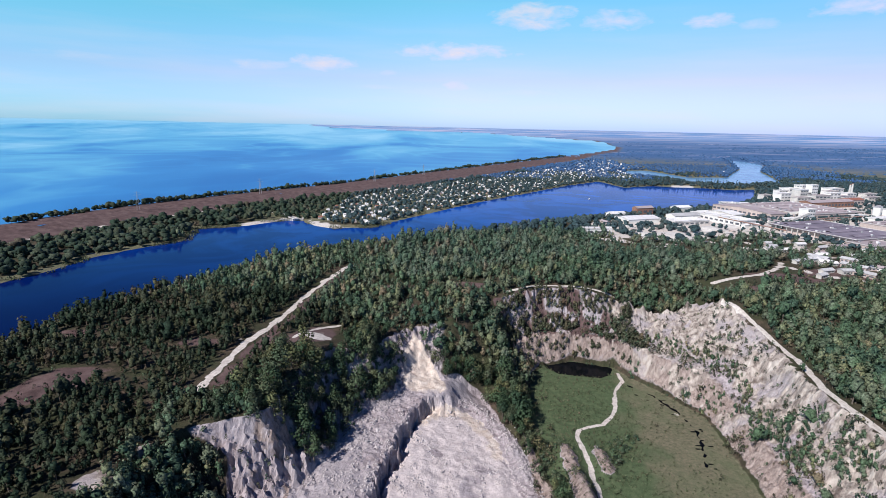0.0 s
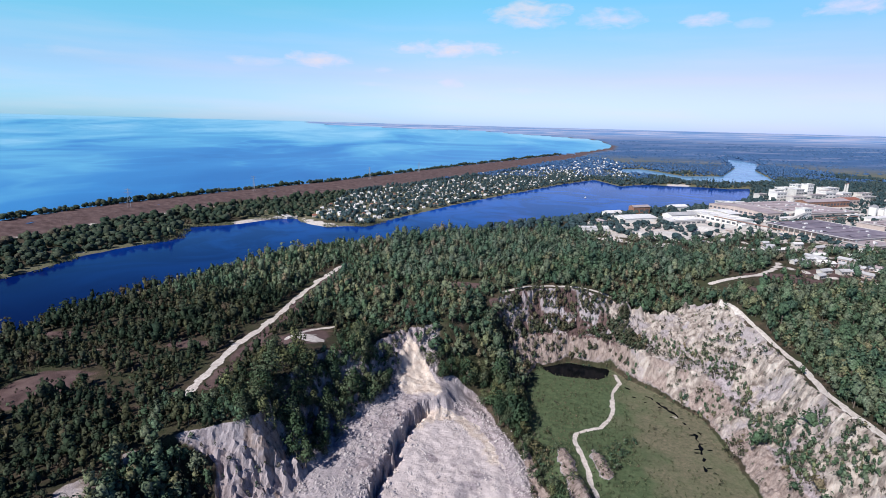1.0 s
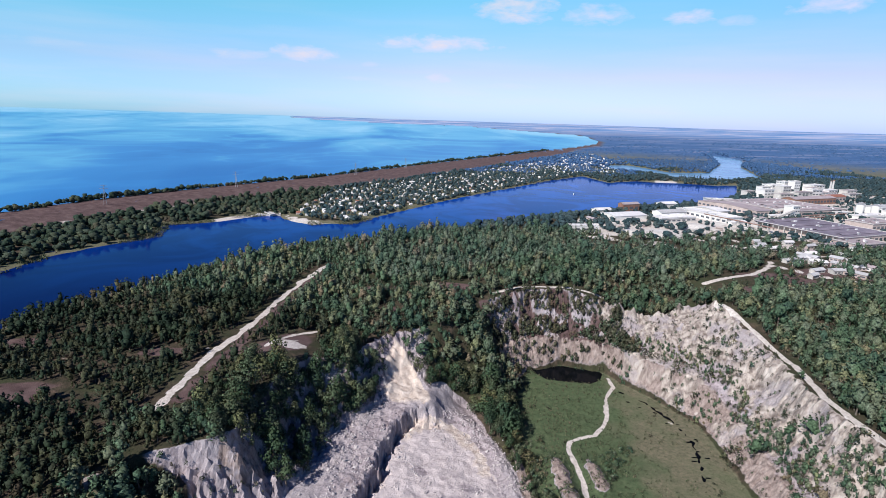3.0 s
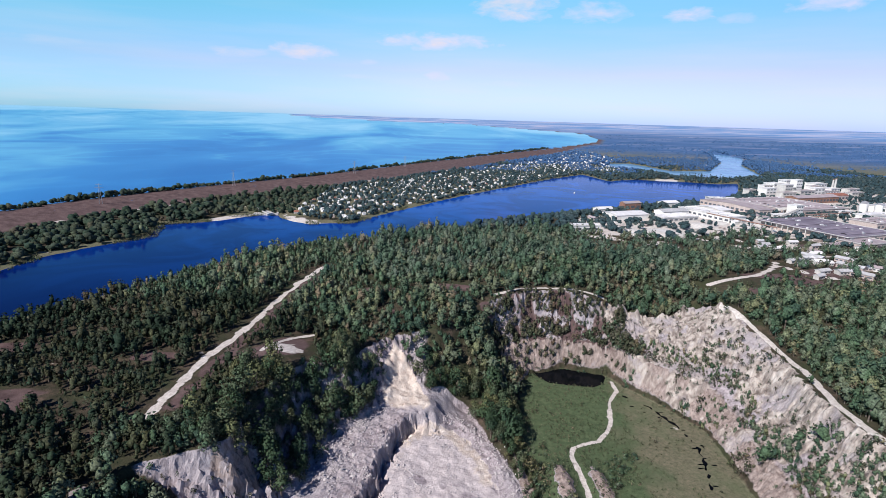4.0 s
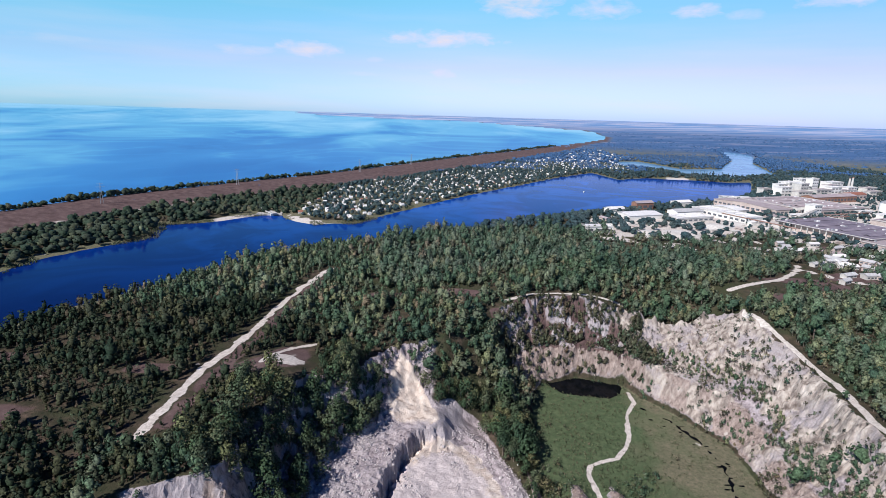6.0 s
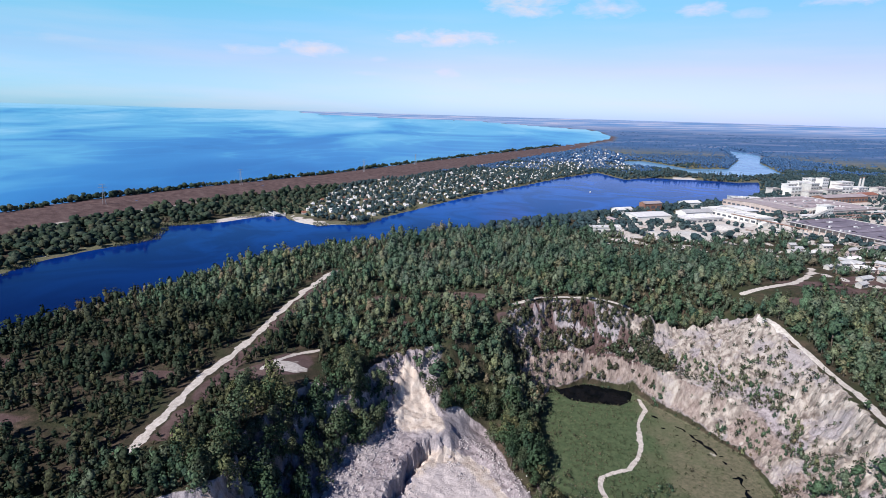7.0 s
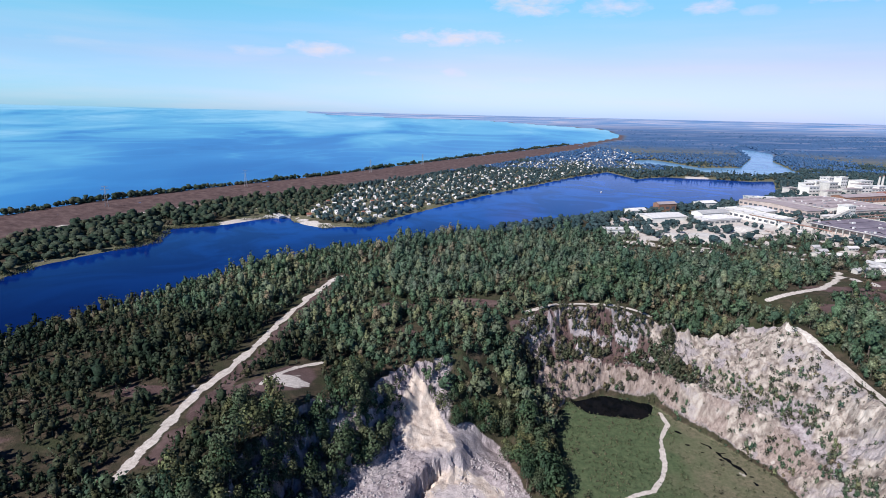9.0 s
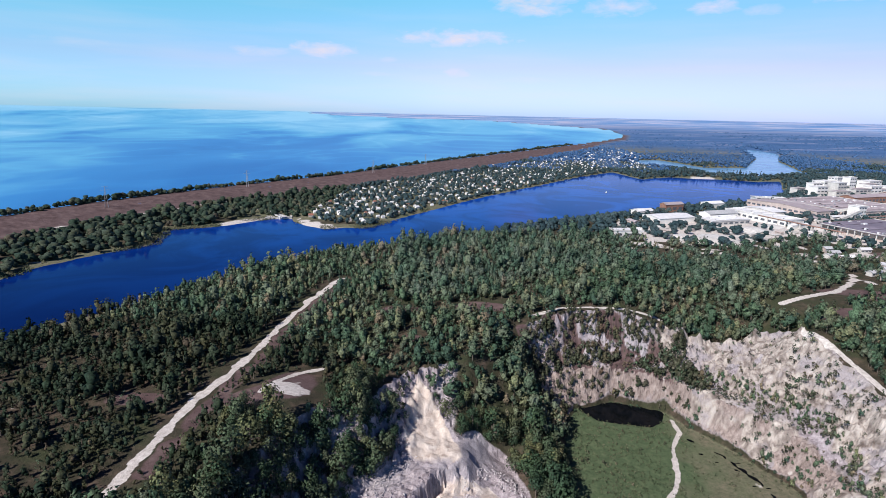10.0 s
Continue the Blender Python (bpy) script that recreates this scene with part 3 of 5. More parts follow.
    u = np.clip(e / np.maximum(e + d, 1e-6), 0, 1)
    bed = depth_in(x, y, BENCH) + 1.6 * wob + 0.8 * small + 1.2 * rib
    shelf_z = -24.5 - 7.5 * (1 - ramp01(y, 250, 305)) + 1.2 * patchy
    low = np.clip(de / np.maximum(de + np.maximum(bed, 0), 1e-6), 0, 1)
    high = np.clip(np.maximum(-bed, 0) / np.maximum(np.maximum(-bed, 0) + np.maximum(e, 0), 1e-6), 0, 1)
    lower = floor_e + (shelf_z - floor_e) * np.interp(low, [0, 0.12, 0.6, 0.86, 1.0], [0, 0.12, 0.62, 0.97, 1.0])
    upper = shelf_z + (h - shelf_z) * np.interp(high, [0, 0.22, 0.5, 0.62, 0.92, 1.0], [0, 0.08, 0.38, 0.46, 0.90, 1.0])
    steps = np.where(fe > 0, floor_e, np.where(bed > 0, lower, upper))
    low_wall = 1 - ramp01(y, 190, 202)
    crag = h + (floor - h) * (np.interp(u, [0, 0.06, 0.26, 0.40, 0.58, 1.0], [0, 0.20, 0.36, 0.60, 0.78, 1.0]) * (1 - low_wall) + low_wall * np.interp(u, [0, 0.05, 0.45, 0.6, 1.0], [0, 0.12, 0.5, 0.72, 1.0]))
    soft = h + (floor - h) * np.interp(u, [0, 0.15, 0.6, 1.0], [0, 0.14, 0.62, 1.0])
    east = ramp01(x + 0.3 * (y - 330), 40, 56)
    face = crag * west_wall + (1 - west_wall) * (soft * (1 - east) + steps * east)
    face = np.where((fw > 0) & (x < 50), floor, face)
    crack = 1 - np.abs(fbm(x, y + 0.3 * x, 3.4, 3, 37)) * 2
    big_block, small_block = facets(x, y + 0.4 * x, 4.2, 301), facets(x + 0.3 * y, y, 2.0, 311)
    rough = np.sin(np.clip(u, 0, 1) * math.pi) ** 0.5 * wild
    shelf = np.exp(-((bed + 3) / 5.0) ** 2) * (1 - west_wall)
    jag = (3.4 * rib + 1.2 * crack + 0.9 * big_block + 0.7 * small_block) * (1 - 0.7 * shelf) * (1 - west_wall) + ((1.9 + 0.5 * low_wall) * big_block + (1.2 + 0.5 * low_wall) * small_block + 1.8 * (1 - 0.7 * low_wall) * crack) * west_wall * (1 - 0.8 * np.exp(-(((x + 12 - 0.25 * (285 - y)) / (4.6 + 0.27 * np.maximum(300 - y, 0))) ** 2 + ((y - 280) / 19) ** 4)))
    cliff = soft * wood_slope + face * (1 - wood_slope) + rough * jag
    broken = (fw > 0) & (deep < -1) & (x < 0)
    cliff = np.where(broken, cliff + (0.4 * big_block + 0.35 * small_block) * ramp01(patchy, -0.3, 0.2), cliff)
    pool = depth_in(x, y, POOL) + 0.8 * small
    cliff = np.where(pool > -2.5, cliff - 1.6 * ramp01(pool, -2.5, 1.5), cliff)
    h = np.where(e > 0, cliff, h)
    teeth = np.clip(vnoise(s / 3.1, 0 * s, 401) * 1.5 - 0.45, 0, 1) ** 1.4 + 0.4 * vnoise(s / 1.3, 0 * s, 403)
    h = h + 5.6 * teeth * np.exp(-(((rim0 - 1.5) / 2.6) ** 2)) * ramp01(x, 127, 133) * (1 - ramp01(x, 182, 190)) * (y > 345)
    for px, py, ph, pr in ((144, 359, 5.5, 1.7), (135, 360, 3.5, 1.6), (190, 341, 6.0, 1.5)):
        h = h + ph * np.exp(-(((x - px) ** 2 / 1.6 + (y - py) ** 2) / pr**2)) * (0.8 + 0.4 * small)

    # cover
    inside = ramp01(e, -1.6, 0.6)
    grass = ramp01(fe, -2, 2) * inside
    on_slope = inside * (1 - ramp01(fe, -3, 0)) * wild
    rock = on_slope * np.where(x < 44, 1.0, np.clip(0.85 + 0.45 * patchy, 0, 1))
    strip_wood = ramp01(x, 26, 32) * (1 - ramp01(fw, -4, 1)) * (1 - ramp01(x, 60, 66)) * (y < 300)
    rock = rock * (1 - strip_wood)
    pale_e = on_slope * ramp01(x + 0.2 * (y - 350), 108, 132) * ramp01(patchy + 0.7 * np.where(bed < 0, high - 0.2, -0.5), -0.5, 0.1)
    funnel = np.exp(-(((x + 12 - 0.25 * (285 - y)) / (4.6 + 0.27 * np.maximum(300 - y, 0))) ** 2 + ((y - 280) / 19) ** 4))
    dust = inside * ramp01(deep, -2, 4) * (x < 46) * ramp01(patchy, -0.8, -0.2)
    pale = pale_e
    clay = inside * ramp01(funnel, 0.2, 0.5) * ramp01(y, 256, 274) * (x < 30)
    clay = np.maximum(clay, 0.62 * inside * ramp01(deep, -1, 2) * (1 - ramp01(deep, 6, 13)) * ramp01(x, -16, -6) * ramp01(y, 216, 232) * (x < 46))
    crop = np.exp(-(((x + 112) / 7) ** 2 + ((y - 150) / 6) ** 2)) + np.exp(-(((x + 105) / 4) ** 2 + ((y - 168) / 4) ** 2))
    pale = np.maximum(pale, ramp01(crop + 0.3 * small, 0.4, 0.7))
    mound = np.exp(-(((x - 64) / 5) ** 2 + ((y - 196) / 22) ** 2)) + np.exp(-(((x - 64) / 4) ** 2 + ((y - 231) / 10) ** 2)) + np.exp(-(((x - 80.5) / 3.6) ** 2 + ((y - 228) / 11) ** 2))
    ochre = np.maximum(on_slope * (x > 44) * ramp01(bed, -6, 2) * 0.8, ramp01(mound + 0.3 * small, 0.3, 0.6))
    rock = np.maximum(rock, ramp01(mound + 0.3 * small, 0.25, 0.5))
    ochre = np.maximum(ochre, on_slope * (x < -58) * ramp01(patchy, 0.0, 0.4) * 0.7)
    wooded = ramp01(-78 + 0.25 * (168 - y) - x, -3, 3) * (1 - ramp01(y, 178, 184))
    rock, ochre = rock * (1 - wooded), ochre * (1 - wooded)
    bank_grass = np.exp(-(((lake + 4) / 9) ** 2)) * (y < 2800)
    grass = np.maximum.reduce([grass, bank_grass, ramp01(y, 560, 700) * 1.0])
    track = ramp01(-line_gap(x + 2.4 * wob, y, TRACK) + 1.4 * small, -2.5, -1.5) + ramp01(-line_gap(x + wob, y, RIM_TRACK) + 0.5 * small, -2.4, -1.2) + ramp01(-line_gap(x, y + wob, NORTH_TRACK) + 0.5 * small, -1.7, -0.8)
    track = track + ramp01(-line_gap(x + 1.5 * wob, y, PIT_PATH) + 0.5 * small, -1.5, -0.7) + ramp01(-line_gap(x, y, FAR_TRACK), -2.6, -1.3) + ramp01(-line_gap(x + wob, y, CART_PATH) + 0.5 * small, -1.7, -0.8) + ramp01(-line_gap(x, y, LOW_TRACK), -3.0, -1.6) + 0.8 * ramp01(np.exp(-(((x + 67) / 8) ** 2 + ((y - 270) / 9) ** 2)) + 0.6 * wob + 0.25 * small, 0.3, 0.65) + 0.8 * ramp01(-line_gap(x, y + 2 * wob, SIDE_TRACK) + 0.5 * small, -2.0, -1.0)
    beach = sum(ramp01(depth_in(x, y, b), -4, 2) for b in BEACH)
    yard = ramp01(depth_in(x, y, YARD) + 14 * patchy, -4, 12) * 0.85
    yard = np.maximum(yard, 0.8 * ramp01(patchy + 0.3 * wob, 0.12, 0.3) * ramp01(y + 0.12 * (x - 250), 455, 480) * ramp01(x, 120, 160) * (1 - ramp01(x, 400, 440)) * (y < 570))
    dam_road = ramp01(-foot, -4.5, -2.5) * ramp01(patchy + 0.25, -0.2, 0.2) * 0.7
    sand = np.clip(np.maximum.reduce([track, beach, yard, dam_road]), 0, 1)
    heath = np.where(between | ((res > -8) & (res < 30)), 1.0, 0.0)
    heath = np.maximum(heath, ramp01(depth_in(x, y, CLEARING) + 5 * patchy, -2, 4) * 0.65)
    glade = sum(np.exp(-(((x - a) / b) ** 2 + ((y - c) / d2) ** 2)) for a, c, b, d2 in GLADES)
    heath = np.maximum(heath, ramp01(glade + 0.3 * patchy, 0.35, 0.7) * 0.75)
    heath = np.maximum(heath, 0.66 * ramp01(-line_gap(x - 7, y, TRACK) + 5 * patchy + 4 * wob, -6, -2) * (x > -125) * (e < 0) * (y > 215) * (y < 400))
    heath = np.maximum(heath, 0.7 * on_slope * (x > 30) * (1 - ramp01(x, 118, 132)) * ramp01(y, 322, 332) * (bed < 1) * ramp01(small + wob + 0.4 * patchy, -0.45, 0.25))
    # where the ground takes on its painted haze, growing with distance
    plain_haze = ramp01(np.sqrt(x * x + y * y), 1700, 2600) * (res < 0) * (1 - heath)
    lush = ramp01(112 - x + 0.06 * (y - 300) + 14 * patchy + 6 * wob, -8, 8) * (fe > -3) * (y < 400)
    return h, dict(lush=lush, dust=dust, clay=clay, far=ramp01(np.sqrt(x * x + y * y), 2600, 12000) * (res < 0), crop=crop, ochre=ochre, rock=rock, pale=pale, grass=grass, sand=sand, heath=heath, plain_haze=plain_haze, lake=lake, res=res, e=e, g=fe, fw=fw, deep=deep, pool=pool, u=u, bed=bed, high=high, wild=wild, rib=rib,
                   wood_slope=wood_slope, strip_wood=strip_wood, track=track, yard=yard, between=between, foot=foot, glade=glade, funnel=funnel, d=d)


def spread(a, b, step, lo, hi, grow):
    """Even steps from a to b, growing ones out to lo and hi."""
    mid = list(np.arange(a, b + step * 0.5, step))
    up, down, s = [], [], step
    while (up[-1] if up else b) < hi:
        s = min(s * grow, 130)
        up.append((up[-1] if up else b) + s)
    s = step
    while (down[-1] if down else a) > lo:
        s = min(s * grow, 130)
        down.append((down[-1] if down else a) - s)
    return np.array(down[::-1] + mid + up)


def sheet(xs, ys):
    gx, gy = np.meshgrid(xs, ys)
    x, y = gx.ravel(), gy.ravel()
    n = len(xs)
    i = (np.arange(len(ys) - 1)[:, None] * n + np.arange(n - 1)[None]).ravel()
    return x, y, np.stack([i, i + 1, i + n + 1, i + n], 1)


def build_ground():
    x, y, quads = sheet(spread(-112, 198, 0.9, -4900, 4900, 1.05), spread(145, 374, 0.9, -1500, 4900, 1.04))
    tx, ty, k = true_place(x, y)
    h, c = land(tx, ty)
    r = np.hypot(x - MIDDLE[0], y - MIDDLE[1])
    z = EYE_Z - (EYE_Z - h) * k
    z = z - 12 * ramp01(c["res"], 40, 90)
    z = np.where(r > R1 - 20, EYE_Z - np.where(c["res"] > 0, 14.0, 1.0), z)
    ob = link_mesh("ground", np.stack([x, y, z], 1), [quads], [EARTH], attrs=[(key, c[key]) for key in ("rock", "pale", "clay", "grass", "sand", "heath", "ochre", "dust", "far", "plain_haze", "lush")], smooth=True, facet=(c["rock"][quads].mean(1) > 0.5) & (c["funnel"][quads].mean(1) < 0.4))
    return tagged(ob, "wooded earth, quarry rock and distant haze-blued fields in one sheet", "ground", kind="structure")


def outline_sheet(name, outline, z, material, label, grow=0.0):
    bm = bmesh.new()
    cx, cy = (sum(p[i] for p in outline) / len(outline) for i in (0, 1))
    verts = []
    for n, (px, py) in enumerate(outline):
        (ax, ay), (bx, by) = outline[n - 1], outline[(n + 1) % len(outline)]
        t = Vector((by - ay, ax - bx)).normalized() * grow
        qx, qy, qz, _ = drawn_place(np.float64(px - t.x), np.float64(py - t.y), z)
        verts.append(bm.verts.new((qx, qy, qz)))
    bmesh.ops.triangulate(bm, faces=[bm.faces.new(verts)])
    bmesh.ops.recalc_face_normals(bm, faces=bm.faces)
    if sum(f.normal.z for f in bm.faces) < 0:
        bmesh.ops.reverse_faces(bm, faces=bm.faces)
    ob = part(name, bm, material, None)
    return tagged(ob, label, "water", kind="structure")


def build_water():
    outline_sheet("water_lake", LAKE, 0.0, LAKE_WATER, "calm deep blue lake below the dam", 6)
    outline_sheet("water_back_lake", LAKE_BACK, 0.0, BACK_WATER, "pale blue backwater behind the wooded spit", 6)
    outline_sheet("water_pool", POOL, -43.1, POOL_WATER, "small black pool at the foot of a cliff", 2)
    x, y, quads = sheet(spread(-700, 600, 20, -4900, 2600, 1.05), spread(200, 1800, 20, -1500, 4860, 1.05))
    tx, ty, k = true_place(x, y)
    res = depth_in(tx, ty, RESERVOIR)
    r = np.hypot(x, y - MIDDLE[1])
    keep = (res[quads] > -8).any(1) & (r[quads] < R1 - 15).any(1)
    pull = np.minimum(1, (R1 - 15) / r)
    x, y = x * pull, MIDDLE[1] + (y - MIDDLE[1]) * pull
    k = true_place(x, y)[2]
    z = EYE_Z - (EYE_Z - 7.0) * k
    used = np.unique(quads[keep])
    remap = np.zeros(len(x), int)
    remap[used] = np.arange(len(used))
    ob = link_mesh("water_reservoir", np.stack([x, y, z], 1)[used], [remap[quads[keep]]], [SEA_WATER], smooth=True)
    tagged(ob, "wide turquoise reservoir streaked with darker blue", "water", kind="structure")


# ---- trees ----
def tree_arrays(rng, leaves, width, height, lobes, sides=5, leaf=1.0, limbs=3):
    """Vertices, quads, material indices (0 bark, 1 leaf) and rounded normals of one tree, foot at the origin."""
    verts, quads, idx, norms = [], [], [], []

    def tube(p, q, r0, r1):
        p, q = np.array(p, float), np.array(q, float)
        way = (q - p) / np.linalg.norm(q - p)
        a = np.cross(way, (0.3, 0.9, 0.1))
        a /= np.linalg.norm(a)
        b = np.cross(way, a)
        base = len(verts)
        for c, rad in ((p, r0), (q, r1)):
            for s in range(sides):
                t = 2 * math.pi * s / sides
                verts.append(c + rad * (a * math.cos(t) + b * math.sin(t)))
                norms.append(a * math.cos(t) + b * math.sin(t))
        for s in range(sides):
            t = (s + 1) % sides
            quads.append((base + s, base + t, base + sides + t, base + sides + s))
            idx.append(0)

    tube((0, 0, -0.6), (0.1 * width * rng.uniform(-1, 1), 0.1 * width * rng.uniform(-1, 1), height * 0.72), 0.03 * height, 0.010 * height)
    centres = []
    for n in range(lobes):
        t = 2 * math.pi * (n / lobes + rng.uniform(-0.12, 0.12))
        level = 0.30 + 0.56 * (n / max(lobes - 1, 1)) + rng.uniform(-0.06, 0.06)
        out = width * 0.5 * (1.05 - level) * rng.uniform(0.7, 1.2) * (0.0 if n == lobes - 1 else 1.0)
        centres.append((math.cos(t) * out, math.sin(t) * out, height * level, width * rng.uniform(0.26, 0.40) * (1.15 - 0.35 * level)))
    for c in centres[:limbs]:
        tube((0, 0, c[2] * 0.55), (c[0], c[1], c[2]), 0.016 * height, 0.006 * height)
    weights = np.array([c[3] ** 2 for c in centres])
    picks = rng.choice(len(centres), leaves, p=weights / weights.sum())
    mid = np.array([0, 0, height * 0.5])
    for n in picks:
        cx, cy, cz, cr = centres[n]
        way = rng.normal(size=3)
        way[2] = way[2] * 0.9 + 0.3
        way /= np.linalg.norm(way)
        c = np.array([cx, cy, cz]) + way * cr * np.array([1, 1, 1.2]) * rng.uniform(0.70, 1.06)
        crown = (c - mid) / np.linalg.norm(c - mid)
        nrm = way + 0.35 * crown + rng.normal(size=3) * 0.32
        nrm /= np.linalg.norm(nrm)
        soft = way * 0.75 + crown * 0.55 + nrm * 0.3
        soft /= np.linalg.norm(soft)
        a = np.cross(nrm, rng.normal(size=3))
        a /= np.linalg.norm(a)
        b = np.cross(nrm, a)
        s, q = leaf * rng.uniform(0.5, 1.1), rng.uniform(0.55, 0.95)
        base = len(verts)
        verts += [c - a * s - nrm * 0.25 * s, c - b * s * q + nrm * 0.1 * s, c + a * s * rng.uniform(0.7, 1.1) - nrm * 0.25 * s, c + b * s * q + nrm * 0.1 * s]
        for side in (-a, -b * q, a, b * q):
            v = soft + side * 0.28
            norms.append(v / np.linalg.norm(v))
        quads.append((base, base + 1, base + 2, base + 3))
        idx.append(1)
    return np.array(verts), np.array(quads), np.array(idx), np.array(norms)


def clump_arrays(rng, clumps, width, height, tufts=6, rough=0.30):
    """A tree too far off to show its leaves: a short trunk, a few uneven leafy clumps and loose tufts on top."""
    ico = bmesh.new()
    bmesh.ops.create_icosphere(ico, subdivisions=1, radius=1.0)
    ball = np.array([v.co[:] for v in ico.verts])
    tris = np.array([[v.index for v in f.verts] for f in ico.faces])
    ico.free()
    verts, quads, idx, norms = [], [], [], []
    for n in range(3):
        a = 2.1 * n
        verts += [np.array([0.02 * height * math.cos(a), 0.02 * height * math.sin(a), -0.6]), np.array([0.01 * height * math.cos(a), 0.01 * height * math.sin(a), height * 0.6])]
        norms += [np.array([math.cos(a), math.sin(a), 0.0])] * 2
    for n in range(3):
        p, q = 2 * n, 2 * ((n + 1) % 3)
        quads.append((p, q, q + 1, p + 1))
        idx.append(0)
    mid = np.array([0, 0, height * 0.45])
    for n in range(clumps):
        t, level = 2 * math.pi * n / clumps + rng.uniform(-0.4, 0.4), 0.42 + 0.36 * n / max(clumps - 1, 1)
        out = width * 0.27 * rng.uniform(0.6, 1.2) * (0 if n == clumps - 1 else 1)
        c = np.array([math.cos(t) * out, math.sin(t) * out, height * level])
        size = np.array([width * 0.30, width * 0.30, height * 0.26]) * rng.uniform(0.8, 1.2)
        base = len(verts)
        p = c + ball * size * (1 + rough * rng.normal(size=(len(ball), 1)))
        for v, b in zip(p, ball):
            w = 0.8 * b + 0.4 * (v - mid) / np.linalg.norm(v - mid)
            verts.append(v)
            norms.append(w / np.linalg.norm(w))
        for f in tris:
            quads.append((base + f[0], base + f[1], base + f[2], -1))
            idx.append(1)
    for n in range(tufts):
        way = rng.normal(size=3)
        way[2] = abs(way[2]) + 0.4
        way /= np.linalg.norm(way)
        c = mid + way * np.array([width * 0.42, width * 0.42, height * 0.42])
        a = np.cross(way, rng.normal(size=3))
        a /= np.linalg.norm(a)
        b, s, base = np.cross(way, a), width * rng.uniform(0.07, 0.14), len(verts)
        verts += [c - a * s, c - b * s * 0.7, c + a * s, c + b * s * 0.7]
        norms += [way] * 4
        quads.append((base, base + 1, base + 2, base + 3))
        idx.append(1)
    return np.array(verts), np.array(quads), np.array(idx), np.array(norms)


def full_tree(rng, leaves, width, height, lobes, sides, leaf, limbs):
    """A tree whose leaves stand on uneven leafy clumps."""
    a, b = clump_arrays(rng, 2, width * 0.80, height * 0.86, 0, 0.2), tree_arrays(rng, leaves, width, height, lobes, sides, leaf, limbs)
    n = len(a[0])
    return np.concatenate([a[0], b[0]]), np.concatenate([a[1], b[1] + n]), np.concatenate([a[2], b[2]]), np.concatenate([a[3], b[3]])


def scatter_stuff(name, templates, places, leaf_mat, label, seed):
    """Many trees of the given kinds joined in one mesh. places: rows of x, y, z, scale."""
    rng = np.random.default_rng(seed)
    kind = rng.integers(0, len(templates), len(places))
    all_v, all_q, all_i, all_t, all_n, base = [], [], [], [], [], 0
    tints = np.clip(rng.normal(0.42, 0.24, len(places)), 0, 0.999)
    for n, (tv, tq, ti, tn) in enumerate(templates):
        mine = np.where(kind == n)[0]
        if not len(mine):
            continue
        p = places[mine]
        ang = rng.uniform(0, 2 * math.pi, len(mine))
        c, s = np.cos(ang)[:, None], np.sin(ang)[:, None]
        sx, sz = p[:, 3:4] * rng.uniform(0.82, 1.14, (len(mine), 1)), p[:, 3:4] * rng.uniform(0.78, 1.18, (len(mine), 1))
        v = np.stack([(tv[:, 0] * c - tv[:, 1] * s) * sx + p[:, 0:1], (tv[:, 0] * s + tv[:, 1] * c) * sx + p[:, 1:2], tv[:, 2] * sz + p[:, 2:3]], -1)
        all_v.append(v.reshape(-1, 3))
        all_n.append(np.stack([tn[:, 0] * c - tn[:, 1] * s, tn[:, 0] * s + tn[:, 1] * c, tn[:, 2] + 0 * c], -1).reshape(-1, 3))
        shift = (base + np.arange(len(mine)) * len(tv))[:, None, None]
        all_q.append(np.where(tq[None] < 0, -1, tq[None] + shift).reshape(-1, 4))
        all_i.append(np.tile(ti, len(mine)))
        all_t.append(np.repeat(tints[mine], len(tv)))
        base += len(mine) * len(tv)
    q, i = np.concatenate(all_q), np.concatenate(all_i)
    tri = q[:, 3] < 0
    ob = link_mesh(name, np.concatenate(all_v), [q[~tri], q[tri][:, :3]], [BARK, leaf_mat], indices=np.r_[i[~tri], i[tri]], attrs=[("tint", np.concatenate(all_t))], smooth=True, normals=np.concatenate(all_n))
    return tagged(ob, label, "trees", kind="stuff")


def candidates(rng, x0, x1, y0, y1, gap):
    """Jittered points of a grid with that gap."""
    gx, gy = np.meshgrid(np.arange(x0, x1, gap), np.arange(y0, y1, gap))
    x, y = gx.ravel() + rng.uniform(-0.48, 0.48, gx.size) * gap, gy.ravel() + rng.uniform(-0.48, 0.48, gx.size) * gap
    return x, y


def garden_plots():
    """Where the garden houses stand."""
    rng = np.random.default_rng(34)
    x, y = candidates(rng, -180, 1250, 620, 2900, 14.0)
    lake = np.maximum(depth_in(x, y, LAKE), depth_in(x, y, LAKE_BACK))
    keep = (depth_in(x, y, VILLAGE) > 3) & (lake < -12) & (depth_in(x, y, DAM_STRIP) < -8) & (rng.uniform(0, 1, len(x)) < 0.82)
    u, v = candidates(rng, 700, 2900, 2700, 5600, 55.0)
    far = (depth_in(u, v, RESERVOIR) < -120) & (fbm(u, v, 420, 3, 64) > 0.05) & (rng.uniform(0, 1, len(u)) < 0.5) & (depth_in(u, v, DAM_STRIP) < -20) & (u < 0.62 * v)
    return np.r_[x[keep], u[far]], np.r_[y[keep], v[far]]


PLOTS = garden_plots()


